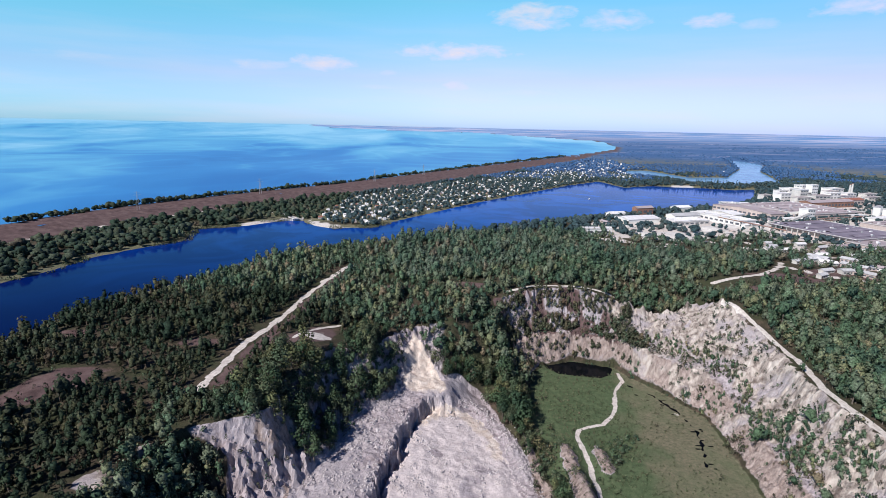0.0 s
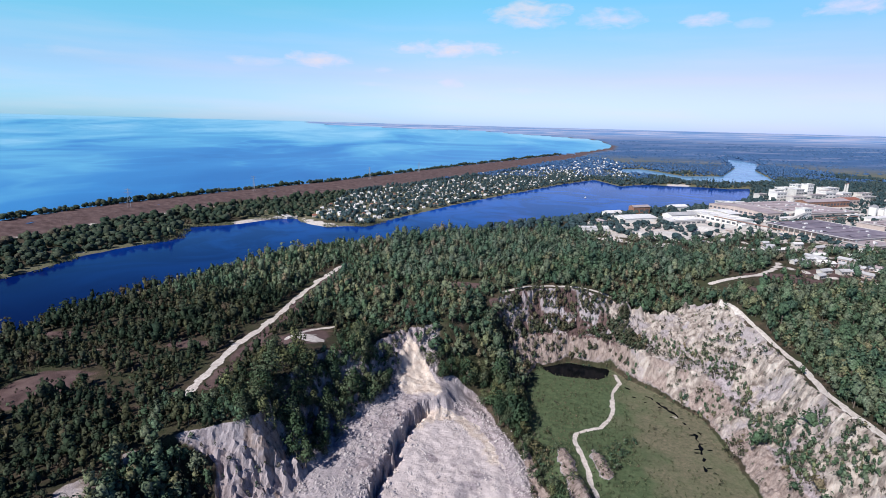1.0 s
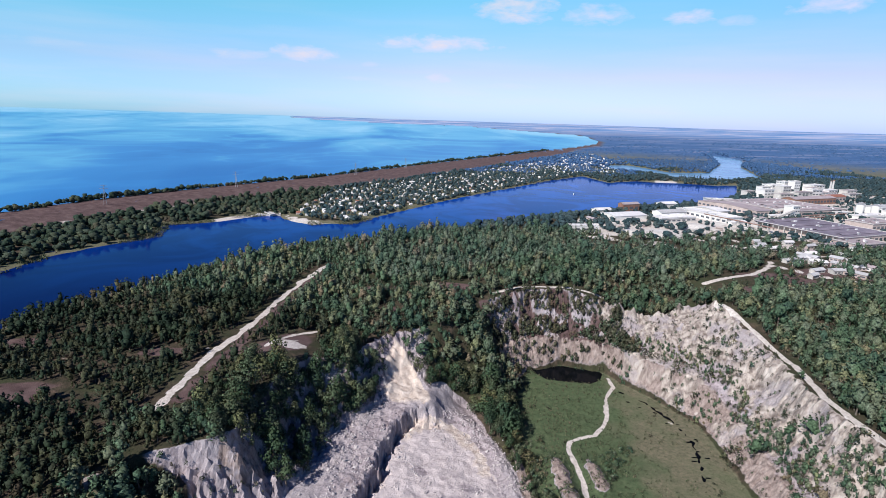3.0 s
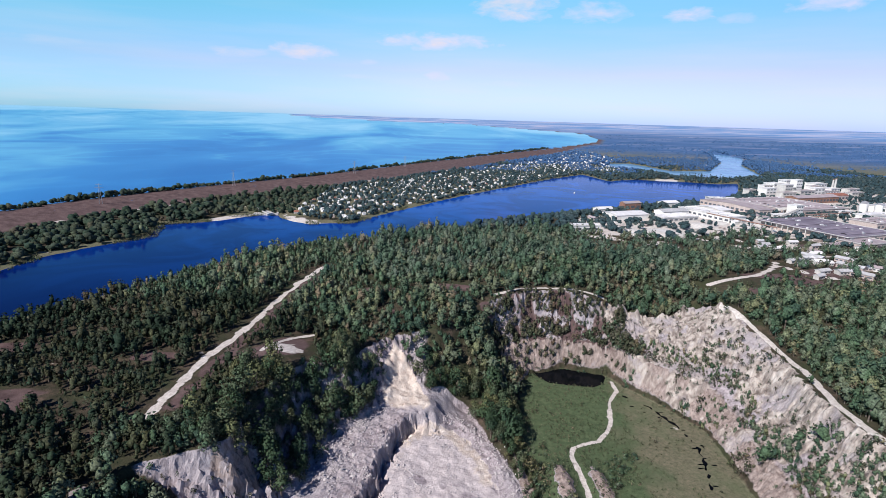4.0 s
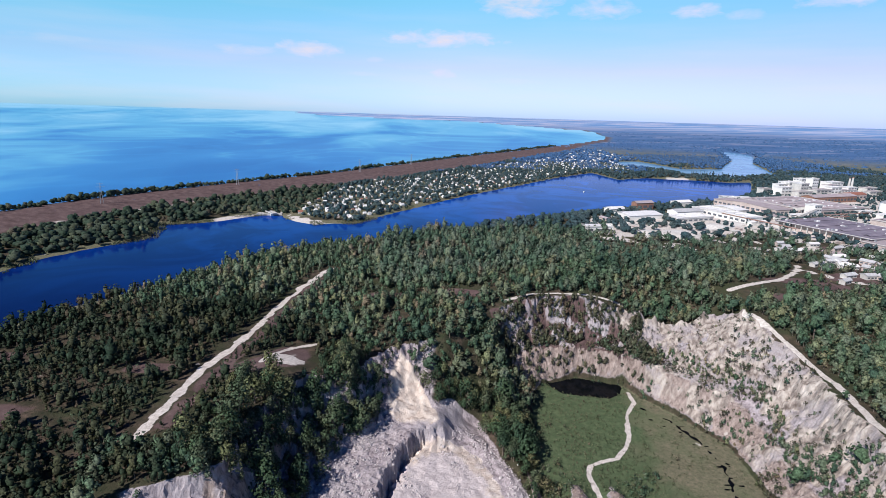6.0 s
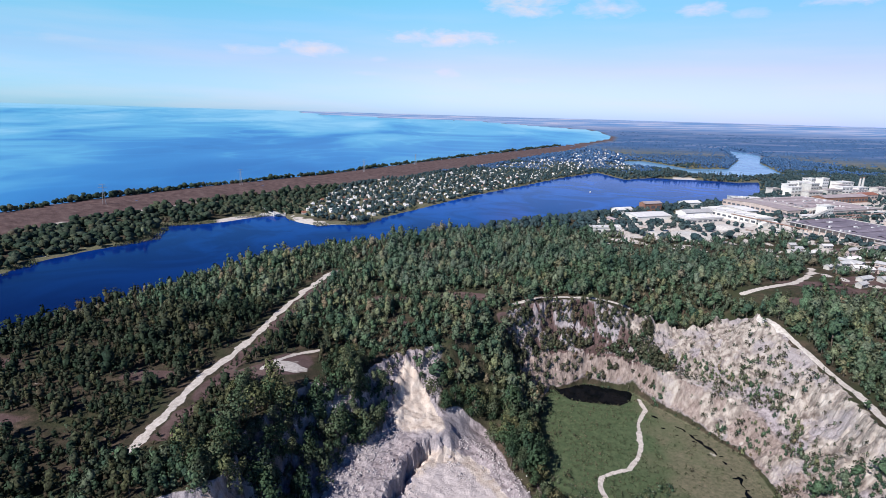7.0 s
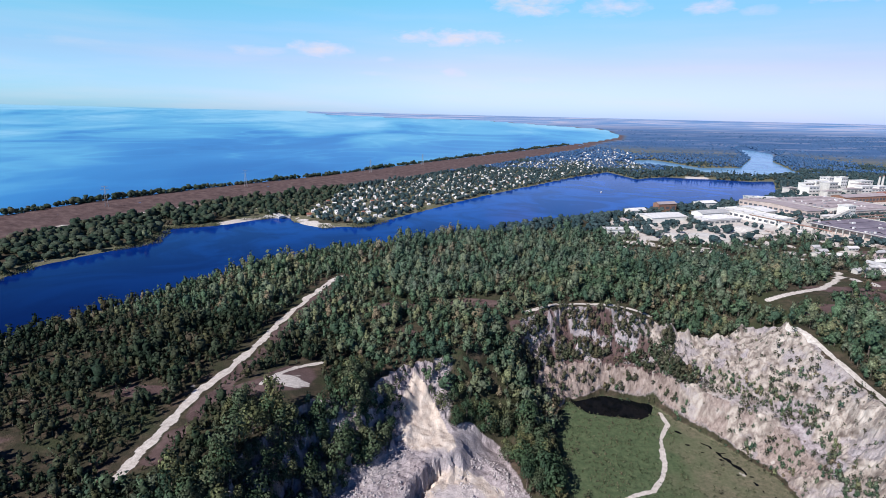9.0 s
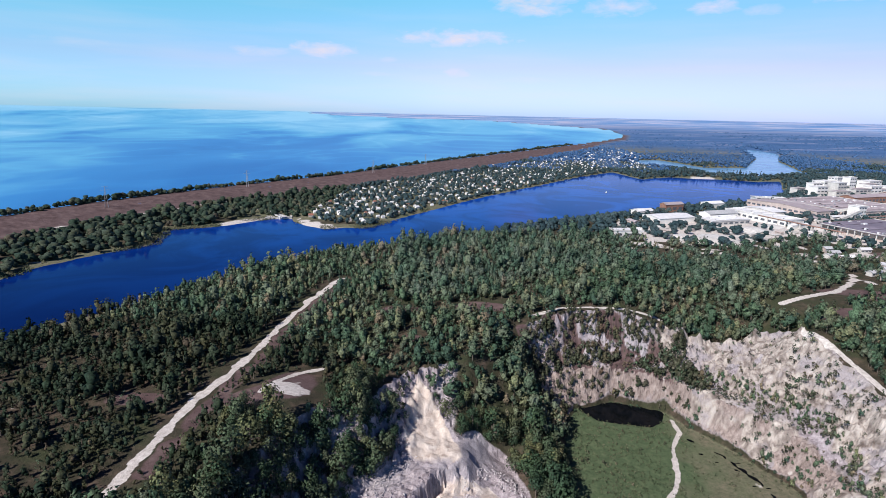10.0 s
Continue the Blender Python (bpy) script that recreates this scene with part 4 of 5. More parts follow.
def build_trees():
    rng = np.random.default_rng(5)
    broad = [full_tree(rng, 78, rng.uniform(4.6, 6.4), rng.uniform(6.0, 8.8), int(rng.integers(4, 7)), 3, 0.60, 0) for _ in range(14)]
    small = [full_tree(rng, 44, rng.uniform(4.0, 5.6), rng.uniform(5.5, 8.5), int(rng.integers(3, 6)), 3, 0.64, 0) for _ in range(12)]
    shrub = [tree_arrays(rng, 26, rng.uniform(2.8, 4.0), rng.uniform(2.6, 4.2), 3, 3, 0.62, 0) for _ in range(8)]
    distant = [clump_arrays(rng, 1, rng.uniform(12, 16), rng.uniform(8, 11), 0) for _ in range(6)]
    coarse = [clump_arrays(rng, 2, rng.uniform(7, 10), rng.uniform(5.5, 7.5), 3) for _ in range(10)]
    bushy = [clump_arrays(rng, 3, rng.uniform(6.5, 9.0), rng.uniform(6, 8.5), 12) for _ in range(14)]
    poplar = [tree_arrays(rng, 34, 3.2, 15, 6, 4, 1.2, 0) for _ in range(4)]
    fine = [tree_arrays(rng, 400, rng.uniform(5.0, 7.0), rng.uniform(6.5, 9.4), int(rng.integers(5, 9)), 6, 0.42, 4) for _ in range(7)]

    def clear(x, y, c, gap):
        way = np.minimum.reduce([line_gap(x, y, TRACK) - 4.4, line_gap(x, y, RIM_TRACK) - 2.4, line_gap(x, y + 5, FAR_TRACK) - 9.0, line_gap(x, y, NORTH_TRACK) - 2.0, line_gap(x, y + 4, LOW_TRACK) - 7.0])
        return (c["lake"] < -3) & (way > gap) & (depth_in(x, y, CLEARING) < 3 * fbm(x, y, 22, 3, 91)) & (depth_in(x, y, PATCH) < -2) & (depth_in(x, y + 6, PATCH) < -1) & (depth_in(x - 3, y + 12, PATCH) < -1) & (depth_in(x, y, YARD) < 0) & (np.abs(x + 4) < 40 + 0.92 * y)

    # small trees on the western plateau
    x, y = candidates(rng, -330, 0, 128, 560, 3.1)
    h, c = land(x, y)
    west = x + 45 * fbm(x, y, 40, 3, 77) + 25 * fbm(x, y, 7, 2, 78) < -48
    open_ground = fbm(x, y, 20, 3, 91)
    size = np.where(line_gap(x - 6, y, TRACK) < 6.0, 0.42, 1.0) * np.clip(rng.normal(0.70, 0.27, len(x)), 0.25, 1.5) * (1 + 0.35 * fbm(x, y, 45, 2, 93)) * np.where(fbm(x, y, 8, 2, 102) < -0.12, 0.8, 1.22)
    wood = clear(x, y, c, 1.0) & (x > -268) & (c["e"] < -0.5) & (open_ground > -0.5) & (rng.uniform(0, 1, len(x)) < 0.90 - 1.2 * np.clip(c["glade"], 0, 1)) & ((west & (y > 300)) | ((x < -48) & (y <= 300))) & ~((x > -84) & (y < 268)) & (c["crop"] < 0.35)
    upper = y + 90 * fbm(x, y, 50, 3, 104) > 375
    scatter_stuff("woodland", small, np.stack([x, y, h, size], 1)[wood & ~upper], LEAF_WEST, "low mixed woodland of small dark olive trees", 20)
    scatter_stuff("woodland", small, np.stack([x, y, h, size], 1)[wood & upper], LEAF, "low mixed woodland of green trees above the lake", 39)

    # larger trees round the quarries and to the east
    x, y = candidates(rng, -110, 440, 128, 560, 3.8)
    h, c = land(x, y)
    open_ground = fbm(x, y, 22, 3, 92)
    west = x + 45 * fbm(x, y, 40, 3, 77) + 25 * fbm(x, y, 7, 2, 78) < -48
    free = clear(x, y, c, 0.5) & ((~west & (y > 300)) | ((x > -48) & (y <= 300)) | ((x > -84) & (y < 268)))
    ledge = (c["e"] > 0) & (((x < 4) & (y > 236) & (y < 306) & (c["fw"] < -1.5) & (c["funnel"] < 0.25) & (rng.uniform(0, 1, len(x)) < np.where(fbm(x, y, 11, 2, 88) > 0.12, 0.2, 0.85))) | ((x > -98) & (x < -40) & (y > 196 - 0.1 * (x + 60)) & (y < 256) & (c["fw"] < 0.3)) | ((x > 150) & (y < 238) & (c["e"] > 7) & (c["g"] < -4) & (fbm(x, y, 13, 2, 89) > 0.02 + 0.3 * ramp01(y, 225, 300)) & (rng.uniform(0, 1, len(x)) < 0.5)))
    slope = (c["e"] > 0) & (((c["wood_slope"] > 0.25) & (c["g"] < -2) & (c["fw"] < -0.5) & (x > 4) & ~((x > 43) & (y > 318))) | ((c["strip_wood"] > 0.5) & (c["g"] < 1)))
    wood = free & ((c["e"] < -0.8) | slope | ledge) & (open_ground > -0.58) & (c["funnel"] < 0.3)
    wood &= rng.uniform(0, 1, len(x)) < 0.96 - 0.2 * ramp01(y, 400, 470) - 1.3 * np.clip(c["glade"], 0, 1)
    size = np.clip(rng.normal(0.98, 0.32, len(x)), 0.45, 1.8) * np.where((x > 190) & (y < 340), 1.12, 0.95) * (1 + 0.25 * fbm(x, y, 40, 2, 94))
    size = size * np.where((line_gap(x, y + 9, FAR_TRACK) < 9) | (line_gap(x, y + 8, LOW_TRACK) < 8), 0.4, 1.0)
    fringe = ramp01(y + 0.12 * (x - 250), 440, 475) * ramp01(x, 100, 150)
    size = size * (1 - 0.22 * fringe)
    wood &= (rng.uniform(0, 1, len(x)) > 0.28 * fringe) & ((fringe < 0.5) | (c["sand"] < 0.4))
    near = wood & (x > -90) & (x < 62) & (y > 190) & (y < 320)
    order = np.where(near)[0]
    order = order[np.argsort(y[order])][:300]
    single = np.zeros(len(x), bool)
    single[order] = True
    size = size * np.where(fbm(x, y, 8, 2, 101) < -0.12, 0.78, 1.14)
    rest = wood & ~single
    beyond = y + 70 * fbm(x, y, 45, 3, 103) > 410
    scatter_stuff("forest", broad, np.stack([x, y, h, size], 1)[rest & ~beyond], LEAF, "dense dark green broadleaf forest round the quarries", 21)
    scatter_stuff("forest", broad, np.stack([x, y, h, size], 1)[rest & beyond], LEAF_MID_HAZE, "broadleaf forest between quarries and lake, haze mixed into its greens", 38)
    kinds = []
    for n, (tv, tq, ti, tn) in enumerate(fine):
        tree = new("tree")
        used = np.unique(tq[ti == 0])
        link_mesh("trunk", tv[used], [tq[ti == 0]], [BARK], tree, smooth=True)
        low = len(used)
        link_mesh("crown", tv[low:], [tq[ti == 1] - low], [LEAF_TREE], tree, smooth=True, normals=tn[low:])
        kinds.append(tagged(tree, "dark green broadleaf tree beside the quarry", "tree", "trees round the quarry"))
    for n, i in enumerate(order):
        m = Matrix.LocRotScale((x[i], y[i], h[i]), Euler((0, 0, rng.uniform(0, 6.28))), Vector((size[i], size[i], size[i] * rng.uniform(0.85, 1.15))))
        t = kinds[n] if n < len(kinds) else copy_thing(kinds[n % len(kinds)], Matrix())
        t.matrix_basis = m

    # trees clinging to the western wall and along its rim
    x, y = candidates(rng, -112, -24, 128, 292, 2.9)
    h, c = land(x, y)
    cling = (x > -58) & (y > 244) & (c["e"] > 0.3) & (c["fw"] < -4) & (c["funnel"] < 0.2) & (fbm(x, y, 9, 3, 83) > -0.12)
    brow = (x < -72) & (y > 189) & (y < 204) & (c["e"] < 3) & (line_gap(x, y, TRACK) > 5)
    side = (c["e"] > -1) & (c["fw"] < 3) & (x < -80 + 0.25 * (168 - y)) & (y < 178)
    pick = (cling | brow | side) & (rng.uniform(0, 1, len(x)) < np.where(side, 0.92, 0.75))
    scatter_stuff("cliff_trees", broad, np.stack([x, y, h - 0.3, rng.uniform(0.45, 0.95, len(x)) * np.where(side, 1.4, 1.0)], 1)[pick], LEAF, "dark green trees clinging to the quarry wall", 35)

    # scrub on the quarry slopes, glades and the pit floor
    x, y = candidates(rng, -200, 330, 128, 470, 2.0)
    h, c = land(x, y)
    roll = rng.uniform(0, 1, len(x))
    clump = fbm(x, y, 15, 3, 95)
    bench = (c["e"] > 0.5) & (c["g"] < 1) & (c["wild"] >= 0.4) & (x > 44)
    shelf = np.exp(-(((c["bed"] + 5) / 5.0) ** 2))
    chance = 0.12 + 0.28 * ramp01(-c['rib'], -0.1, 0.4) + 0.8 * ramp01(clump, -0.15, 0.25) * shelf + 0.28 * ramp01(clump, 0.0, 0.35) + 0.5 * np.exp(-(((c["u"] - 0.98) / 0.08) ** 2)) * ramp01(clump, -0.1, 0.2)
    on_bench = bench & (roll < chance)
    belt = bench & (c['bed'] < -0.5) & (c['bed'] > -9) & (x > 112) & (x < 172) & (y > 262)
    on_bench |= belt & (roll < 0.75) & (clump > -0.3)
    north = bench & (x < 130) & (y > 330) & (c["bed"] < 1)
    on_bench |= north & (roll < 0.8) & (clump > -0.38) & (c["e"] > 1.5)
    verge = (c["e"] < 0) & (clear(x, y, c, 0.0) | (depth_in(x, y, CLEARING) > 0)) & (roll < 0.07 + 0.1 * (c["glade"] > 0.3))
    left_wall = (c['e'] > 0) & (c['fw'] < 0) & (x < -52) & (y < 205) & (roll < 0.10 + 0.3 * ramp01(clump, 0.0, 0.3))
    reeds = (c["g"] > 0) & (c["pool"] < -3) & (c["track"] < 0.02) & (roll < 0.008 + 0.6 * np.exp(-(((x - 58) / 5) ** 2 + ((y - 225) / 40) ** 2)) + 0.35 * np.exp(-(((x - 80) / 4) ** 2 + ((y - 215) / 30) ** 2)))
    in_w = (c["e"] > 1) & (c["funnel"] < 0.3) & (c["fw"] < 3) & (x < -14) & (roll < 0.05 + 0.55 * ramp01(clump, 0.05, 0.4)) & (c["funnel"] < 0.35)
    pick = (on_bench | verge | reeds | in_w | left_wall) & (c["track"] < 0.1)
    size = rng.uniform(0.12, 0.85, len(x)) ** 1.5 * 0.95 * (1 + 0.7 * ramp01(clump, 0, 0.4)) * np.where(north | belt, 1.5, 1.0)
    green = rng.uniform(0, 1, len(x)) < 0.45
    scatter_stuff("scrub", shrub, np.stack([x, y, h, size], 1)[pick & ~green], LEAF_DRY, "dry olive scrub and saplings on the quarry ledges", 23)
    scatter_stuff("saplings", shrub, np.stack([x, y, h, size], 1)[pick & green], LEAF, "green bushes and saplings on the quarry ledges", 24)

    # belts and groves of young trees on the ledges
    x, y = candidates(rng, 112, 192, 180, 352, 2.1)
    h, c = land(x, y)
    ragged = 2.2 * fbm(x, y, 7, 3, 85)
    belt_gap = line_gap(x, y, BELT) - np.where(y > 290, 4.6, 2.6) - 1.5 * ragged
    grove = np.maximum.reduce([r - np.hypot(x - a, y - b) for a, b, r in GROVES]) + 1.6 * ragged
    pick = (c["e"] > 0.5) & (c["g"] < 0) & ((belt_gap < 0) | (grove > 0)) & (rng.uniform(0, 1, len(x)) < 0.8) & (c["track"] < 0.1)
    tall = rng.uniform(0.28, 0.62, len(x)) * np.where(y < 232, 1.35, 1.0)
    scatter_stuff("ledge_grove", small, np.stack([x, y, h - 0.3, tall], 1)[pick], LEAF, "green belts of young trees along the quarry ledges", 32)
    x, y = candidates(rng, 42, 110, 195, 262, 1.9)
    h, c = land(x, y)
    grove = np.maximum.reduce([r - np.hypot(x - a, y - b) for a, b, r in THICKETS]) + 2.5 * fbm(x, y, 6, 3, 86)
    pick = (c["g"] > -2) & (grove > 0) & (c["track"] < 0.05) & (rng.uniform(0, 1, len(x)) < 0.75)
    scatter_stuff("pit_bushes", shrub, np.stack([x, y, h - 0.2, rng.uniform(0.4, 1.0, len(x))], 1)[pick], LEAF, "green bushes beside the path in the pit", 33)

    x, y = candidates(rng, 24, 136, 326, 372, 1.9)
    h, c = land(x, y)
    cover = fbm(x, y, 9, 3, 87)
    pick = (c["e"] > 0.8) & (c["track"] < 0.1) & (c["wild"] > 0.3) & (rng.uniform(0, 1, len(x)) < np.where(c["bed"] < -0.5, 0.92, 0.25)) & (cover > -0.42) & (np.abs(c["high"] - 0.56) > 0.07) & (c["g"] < -0.5)
    scatter_stuff("thicket", small, np.stack([x, y, h, rng.uniform(0.42, 0.95, len(x))], 1)[pick], LEAF_DRY, "dense olive-brown thicket on the northern quarry wall", 31)

    x, y = candidates(rng, 44, 160, 150, 346, 1.25)
    h, c = land(x, y)
    pick = (c["g"] > 0.5) & (line_gap(x, y, STREAM) > 2.6) & (c["pool"] < -1) & (c["track"] < 0.1) & (rng.uniform(0, 1, len(x)) < (0.2 + 0.45 * ramp01(fbm(x, y, 9, 3, 96), -0.2, 0.4)) * (0.3 + 0.7 * c["lush"]))
    tuft = [tree_arrays(rng, 9, 1.5, 1.0, 2, 3, 0.34, 0) for _ in range(6)]
    scatter_stuff("marsh_grass", tuft, np.stack([x, y, h - 0.1, rng.uniform(0.5, 1.3, len(x))], 1)[pick], LEAF_GRASS, "rank olive marsh grass on the pit floor", 26)

    x, y = candidates(rng, -340, 60, 250, 720, 1.7)
    h, c = land(x, y)
    pick = (c["lake"] < 5.5) & (c["lake"] > -6) & (y > 330) & (x < -60 + 0.3 * (y - 600)) & (fbm(x, y, 26, 3, 72) > 0.0) & (depth_in(x, y, LAKE) > -14) & (y > 560 + (x + 60) * 0.75)
    reed = [tree_arrays(rng, 8, 2.0, 2.2, 2, 3, 0.6, 0) for _ in range(6)]
    scatter_stuff("reeds", reed, np.stack([x, y, np.maximum(h, -0.2), rng.uniform(0.5, 1.0, len(x))], 1)[pick], LEAF_GRASS, "green reeds along the edge of the lake", 36)

    # woods round the works, on the far bank, in the village and along the dam
    x, y = candidates(rng, -480, 1100, 380, 1800, 7.4)
    h, c = land(x, y)
    roll = rng.uniform(0, 1, len(x))
    view = np.abs(x + 4) < 40 + 0.92 * y
    village, yard = depth_in(x, y, VILLAGE), depth_in(x, y, YARD)
    past = (y > 560) | (x > 440) | (x < -268)
    sandy = sum(ramp01(depth_in(x, y, b), -9, -2) for b in BEACH)
    ok = view & (c["lake"] < -4) & (c["res"] < -14) & ~c["between"] & (c["foot"] > 9) & past & (sandy < 0.1)
    keep = ok & (yard < 0) & (((village > 0) & (roll < 0.97)) | ((village <= 0) & (roll < 0.9)))
    built = np.maximum.reduce([r - np.maximum(np.abs(x - a), np.abs(y - b)) for a, b, r in HALLS])
    keep |= view & (yard > 0) & (roll < 0.26 + 0.4 * (fbm(x, y, 40, 2, 97) > 0.0)) & (c["lake"] < -4)
    keep &= (built < 1)
    gardens = KDTree(len(PLOTS[0]))
    for n, (a, b) in enumerate(zip(*PLOTS)):
        gardens.insert((a - 2.5, b - 3.0, 0), n)
    gardens.balance()
    for n in np.where(keep & (village > 0))[0]:
        keep[n] = gardens.find((x[n], y[n], 0))[2] > 4.2
    size = np.where(village > 0, rng.uniform(0.45, 0.95, len(x)), rng.uniform(0.6, 1.15, len(x))) * np.where(x < -190, 1.2, 1.0) * np.where((village > 0) & (y > 1280), 0.78, 1.0)
    back = y + 350 * fbm(x, y, 60, 3, 74) > 1330
    bank = x < -150
    scatter_stuff("bank_woods", bushy, np.stack([x, y, h - 0.8, size], 1)[keep & bank], LEAF_BANK, "dense dark woods along the bank below the dam", 34)
    scatter_stuff("far_woods", bushy, np.stack([x, y, h - 0.8, size], 1)[keep & ~back & ~bank], LEAF_FAR_HAZE, "woods on the far banks and between the gardens, blued for haze", 25)
    scatter_stuff("back_woods", coarse, np.stack([x, y, h - 0.8, size], 1)[keep & back & ~bank], LEAF_HAZE, "woods beyond the lake, blue haze put into the leaves", 30)
    line = np.array(DAM[:-1], float)
    seg = np.r_[0, np.cumsum(np.hypot(*np.diff(line, axis=0).T))]
    s = np.sort(rng.uniform(0, seg[-1], 1500))
    s = s[vnoise(s / 14, s * 0, 98) > 0.16]
    x, y = np.interp(s, seg, line[:, 0]) + rng.normal(0, 2.0, len(s)), np.interp(s, seg, line[:, 1]) + rng.normal(0, 2.0, len(s))
    px, py, pz, k = drawn_place(x, y, 8.5)
    scatter_stuff("dam_trees", bushy, np.stack([px, py, pz, k * rng.uniform(0.6, 1.0, len(x)) * (0.7 + 0.6 * vnoise(s / 40, s * 0, 84))], 1), LEAF_BANK, "row of dark trees along the crest of the dam", 27)
    t = rng.uniform(0, 1, 70)
    x, y = 470 + 215 * t, 1195 - 45 * t + rng.normal(0, 8, 70)
    scatter_stuff("spit_poplars", poplar, np.stack([x, y, 0 * x + 1.5, rng.uniform(0.8, 1.1, 70)], 1), LEAF_FAR_HAZE, "slender poplars along the spit between the lakes", 28)
    # further land
    x, y = candidates(rng, 200, 3600, 1500, 5200, 19.0)
    c = depth_in(x, y, RESERVOIR)
    lake = np.maximum(depth_in(x, y, LAKE_BACK), depth_in(x, y, LAKE))
    keep = (c < -90) & (depth_in(x, y, DAM_STRIP) < -10) & (lake < -8) & (rng.uniform(0, 1, len(x)) < 0.85) & (fbm(x, y, 420, 3, 99) > -0.35 + 0.35 * ramp01(y, 2600, 5200)) & (x < 0.95 * y)
    px, py, pz, k = drawn_place(x[keep], y[keep], 1.5)
    scatter_stuff("distant_woods", distant, np.stack([px, py, pz, k * rng.uniform(0.9, 1.6, len(k))], 1), LEAF_HAZE, "woods on the distant flats, blue haze put into the leaves", 29)


# ---- buildings ----
def gable(bm, length, width, z, rise, over=0.3, thick=0.18):
    """A pitched roof with thickness, ridge along x."""
    a, b = length / 2 + over, width / 2 + over
    low = z - rise * over / (width / 2)
    prof = [(-b, low), (0, z + rise), (b, low), (b, low + thick), (0, z + rise + thick), (-b, low + thick)]
    rings = [[bm.verts.new((x, p[0], p[1])) for p in prof] for x in (-a, a)]
    for n in range(6):
        m = (n + 1) % 6
        bm.faces.new((rings[0][n], rings[0][m], rings[1][m], rings[1][n]))
    for r, flip in ((rings[0], 1), (rings[1], -1)):
        bm.faces.new((r[0], r[1], r[4], r[5])[::flip])
        bm.faces.new((r[1], r[2], r[3], r[4])[::flip])
    bmesh.ops.recalc_face_normals(bm, faces=bm.faces)
    return bm


def gabled_walls(bm, length, width, z, rise, foot=-1.0):
    a, b = length / 2, width / 2
    prof = [(-b, foot), (b, foot), (b, z), (0, z + rise), (-b, z)]
    rings = [[bm.verts.new((x, p[0], p[1])) for p in prof] for x in (-a, a)]
    bm.faces.new(rings[0][::-1])
    bm.faces.new(rings[1])
    for n in range(5):
        m = (n + 1) % 5
        bm.faces.new((rings[0][n], rings[0][m], rings[1][m], rings[1][n]))
    bmesh.ops.recalc_face_normals(bm, faces=bm.faces)
    return bm


def cottage(length, width, z, rise, wall, roof, label):
    house = new("house")
    part("wall", gabled_walls(bmesh.new(), length, width, z, rise), wall, house)
    part("roof", gable(bmesh.new(), length, width, z, rise), roof, house)
    part("chimney", box(bmesh.new(), length * 0.2, length * 0.2 + 0.6, -0.3, 0.3, z + rise * 0.5, z + rise + 0.9), TAN_WALL, house)
    for x in (-length * 0.25, length * 0.25):
        part("window", box(bmesh.new(), x - 0.6, x + 0.6, -width / 2 - 0.03, -width / 2 + 0.05, 1.0, 2.2), GLASS, house)
    return tagged(house, label, "house", "village houses")


def build_village():
    rng = np.random.default_rng(33)
    kinds = [cottage(8, 6, 2.8, 2.4, WHITEWASH, ROOF_PALE, "small whitewashed garden house with a pale sheet roof"),
             cottage(6.5, 5, 2.6, 2.6, WHITEWASH, ROOF_GREY, "small whitewashed garden house with a grey slate roof"),
             cottage(9, 7, 3.2, 2.8, TAN_WALL, ROOF_RED, "tan brick garden house with a red tiled roof"),
             cottage(6, 5, 4.2, 2.4, WHITEWASH, ROOF_PALE, "two-storey white garden house with a pale roof"),
             cottage(6, 4.5, 2.4, 1.8, TAN_WALL, ROOF_GREY, "low brick garden cabin with a grey roof")]
    pick = [0, 0, 1, 1, 4, 3, 0, 1, 0, 4, 1, 3, 0, 2]
    x, y = PLOTS
    order = np.argsort(y)
    used = set()
    for n, i in enumerate(order[:400]):
        k = pick[int(rng.integers(0, len(pick)))]
        h, _ = land(np.array([x[i]]), np.array([y[i]]))
        m = pose(x[i], y[i], h[0] + 0.2, 0, 0, rng.choice([28, 118, 28, 208]) + rng.normal(0, 7)) @ Matrix.Scale(rng.uniform(0.55, 0.80), 4)
        if k in used:
            copy_thing(kinds[k], m)
        else:
            kinds[k].matrix_basis = m
            used.add(k)
    # the rest of the gardens, too far to tell apart
    far = order[400:]
    px, py, pz, k = drawn_place(x[far], y[far], 2.2)
    verts, quads, idx = [], [], []
    for n in range(len(far)):
        big = k[n] * (0.42 if y[far[n]] < 1500 else 0.6 if y[far[n]] < 2700 else 0.8) * rng.uniform(0.6, 1.15)
        a, w, l, hh = rng.uniform(0, 3.14), 3.0 * big, 4.2 * big, 4.2 * big
        c, s = math.cos(a), math.sin(a)
        base = len(verts)
        for z, f in ((-1.0 * k[n], 1.0), (hh, 1.0)):
            for ux, uy in ((-l, -w), (l, -w), (l, w), (-l, w)):
                verts.append((px[n] + ux * c - uy * s, py[n] + ux * s + uy * c, pz[n] + z))
        for ux in (-l, l):
            verts.append((px[n] + ux * c, py[n] + ux * s, pz[n] + hh * 1.8))
        for q in ((0, 1, 5, 4), (1, 2, 6, 5), (2, 3, 7, 6), (3, 0, 4, 7)):
            quads.append([base + v for v in q])
            idx.append(0)
        for q in ((4, 5, 9, 8), (6, 7, 8, 9)):
            quads.append([base + v for v in q])
            idx.append(1)
    ob = link_mesh("far_houses", np.array(verts), [np.array(quads)], [WHITEWASH, ROOF_PALE], indices=idx)
    tagged(ob, "white garden houses scattered among distant trees", "houses", kind="stuff")


def ground_at(x, y):
    return float(land(np.array([float(x)]), np.array([float(y)]))[0][0])


GRID = 20.0  # the works stand at this turn (degrees)


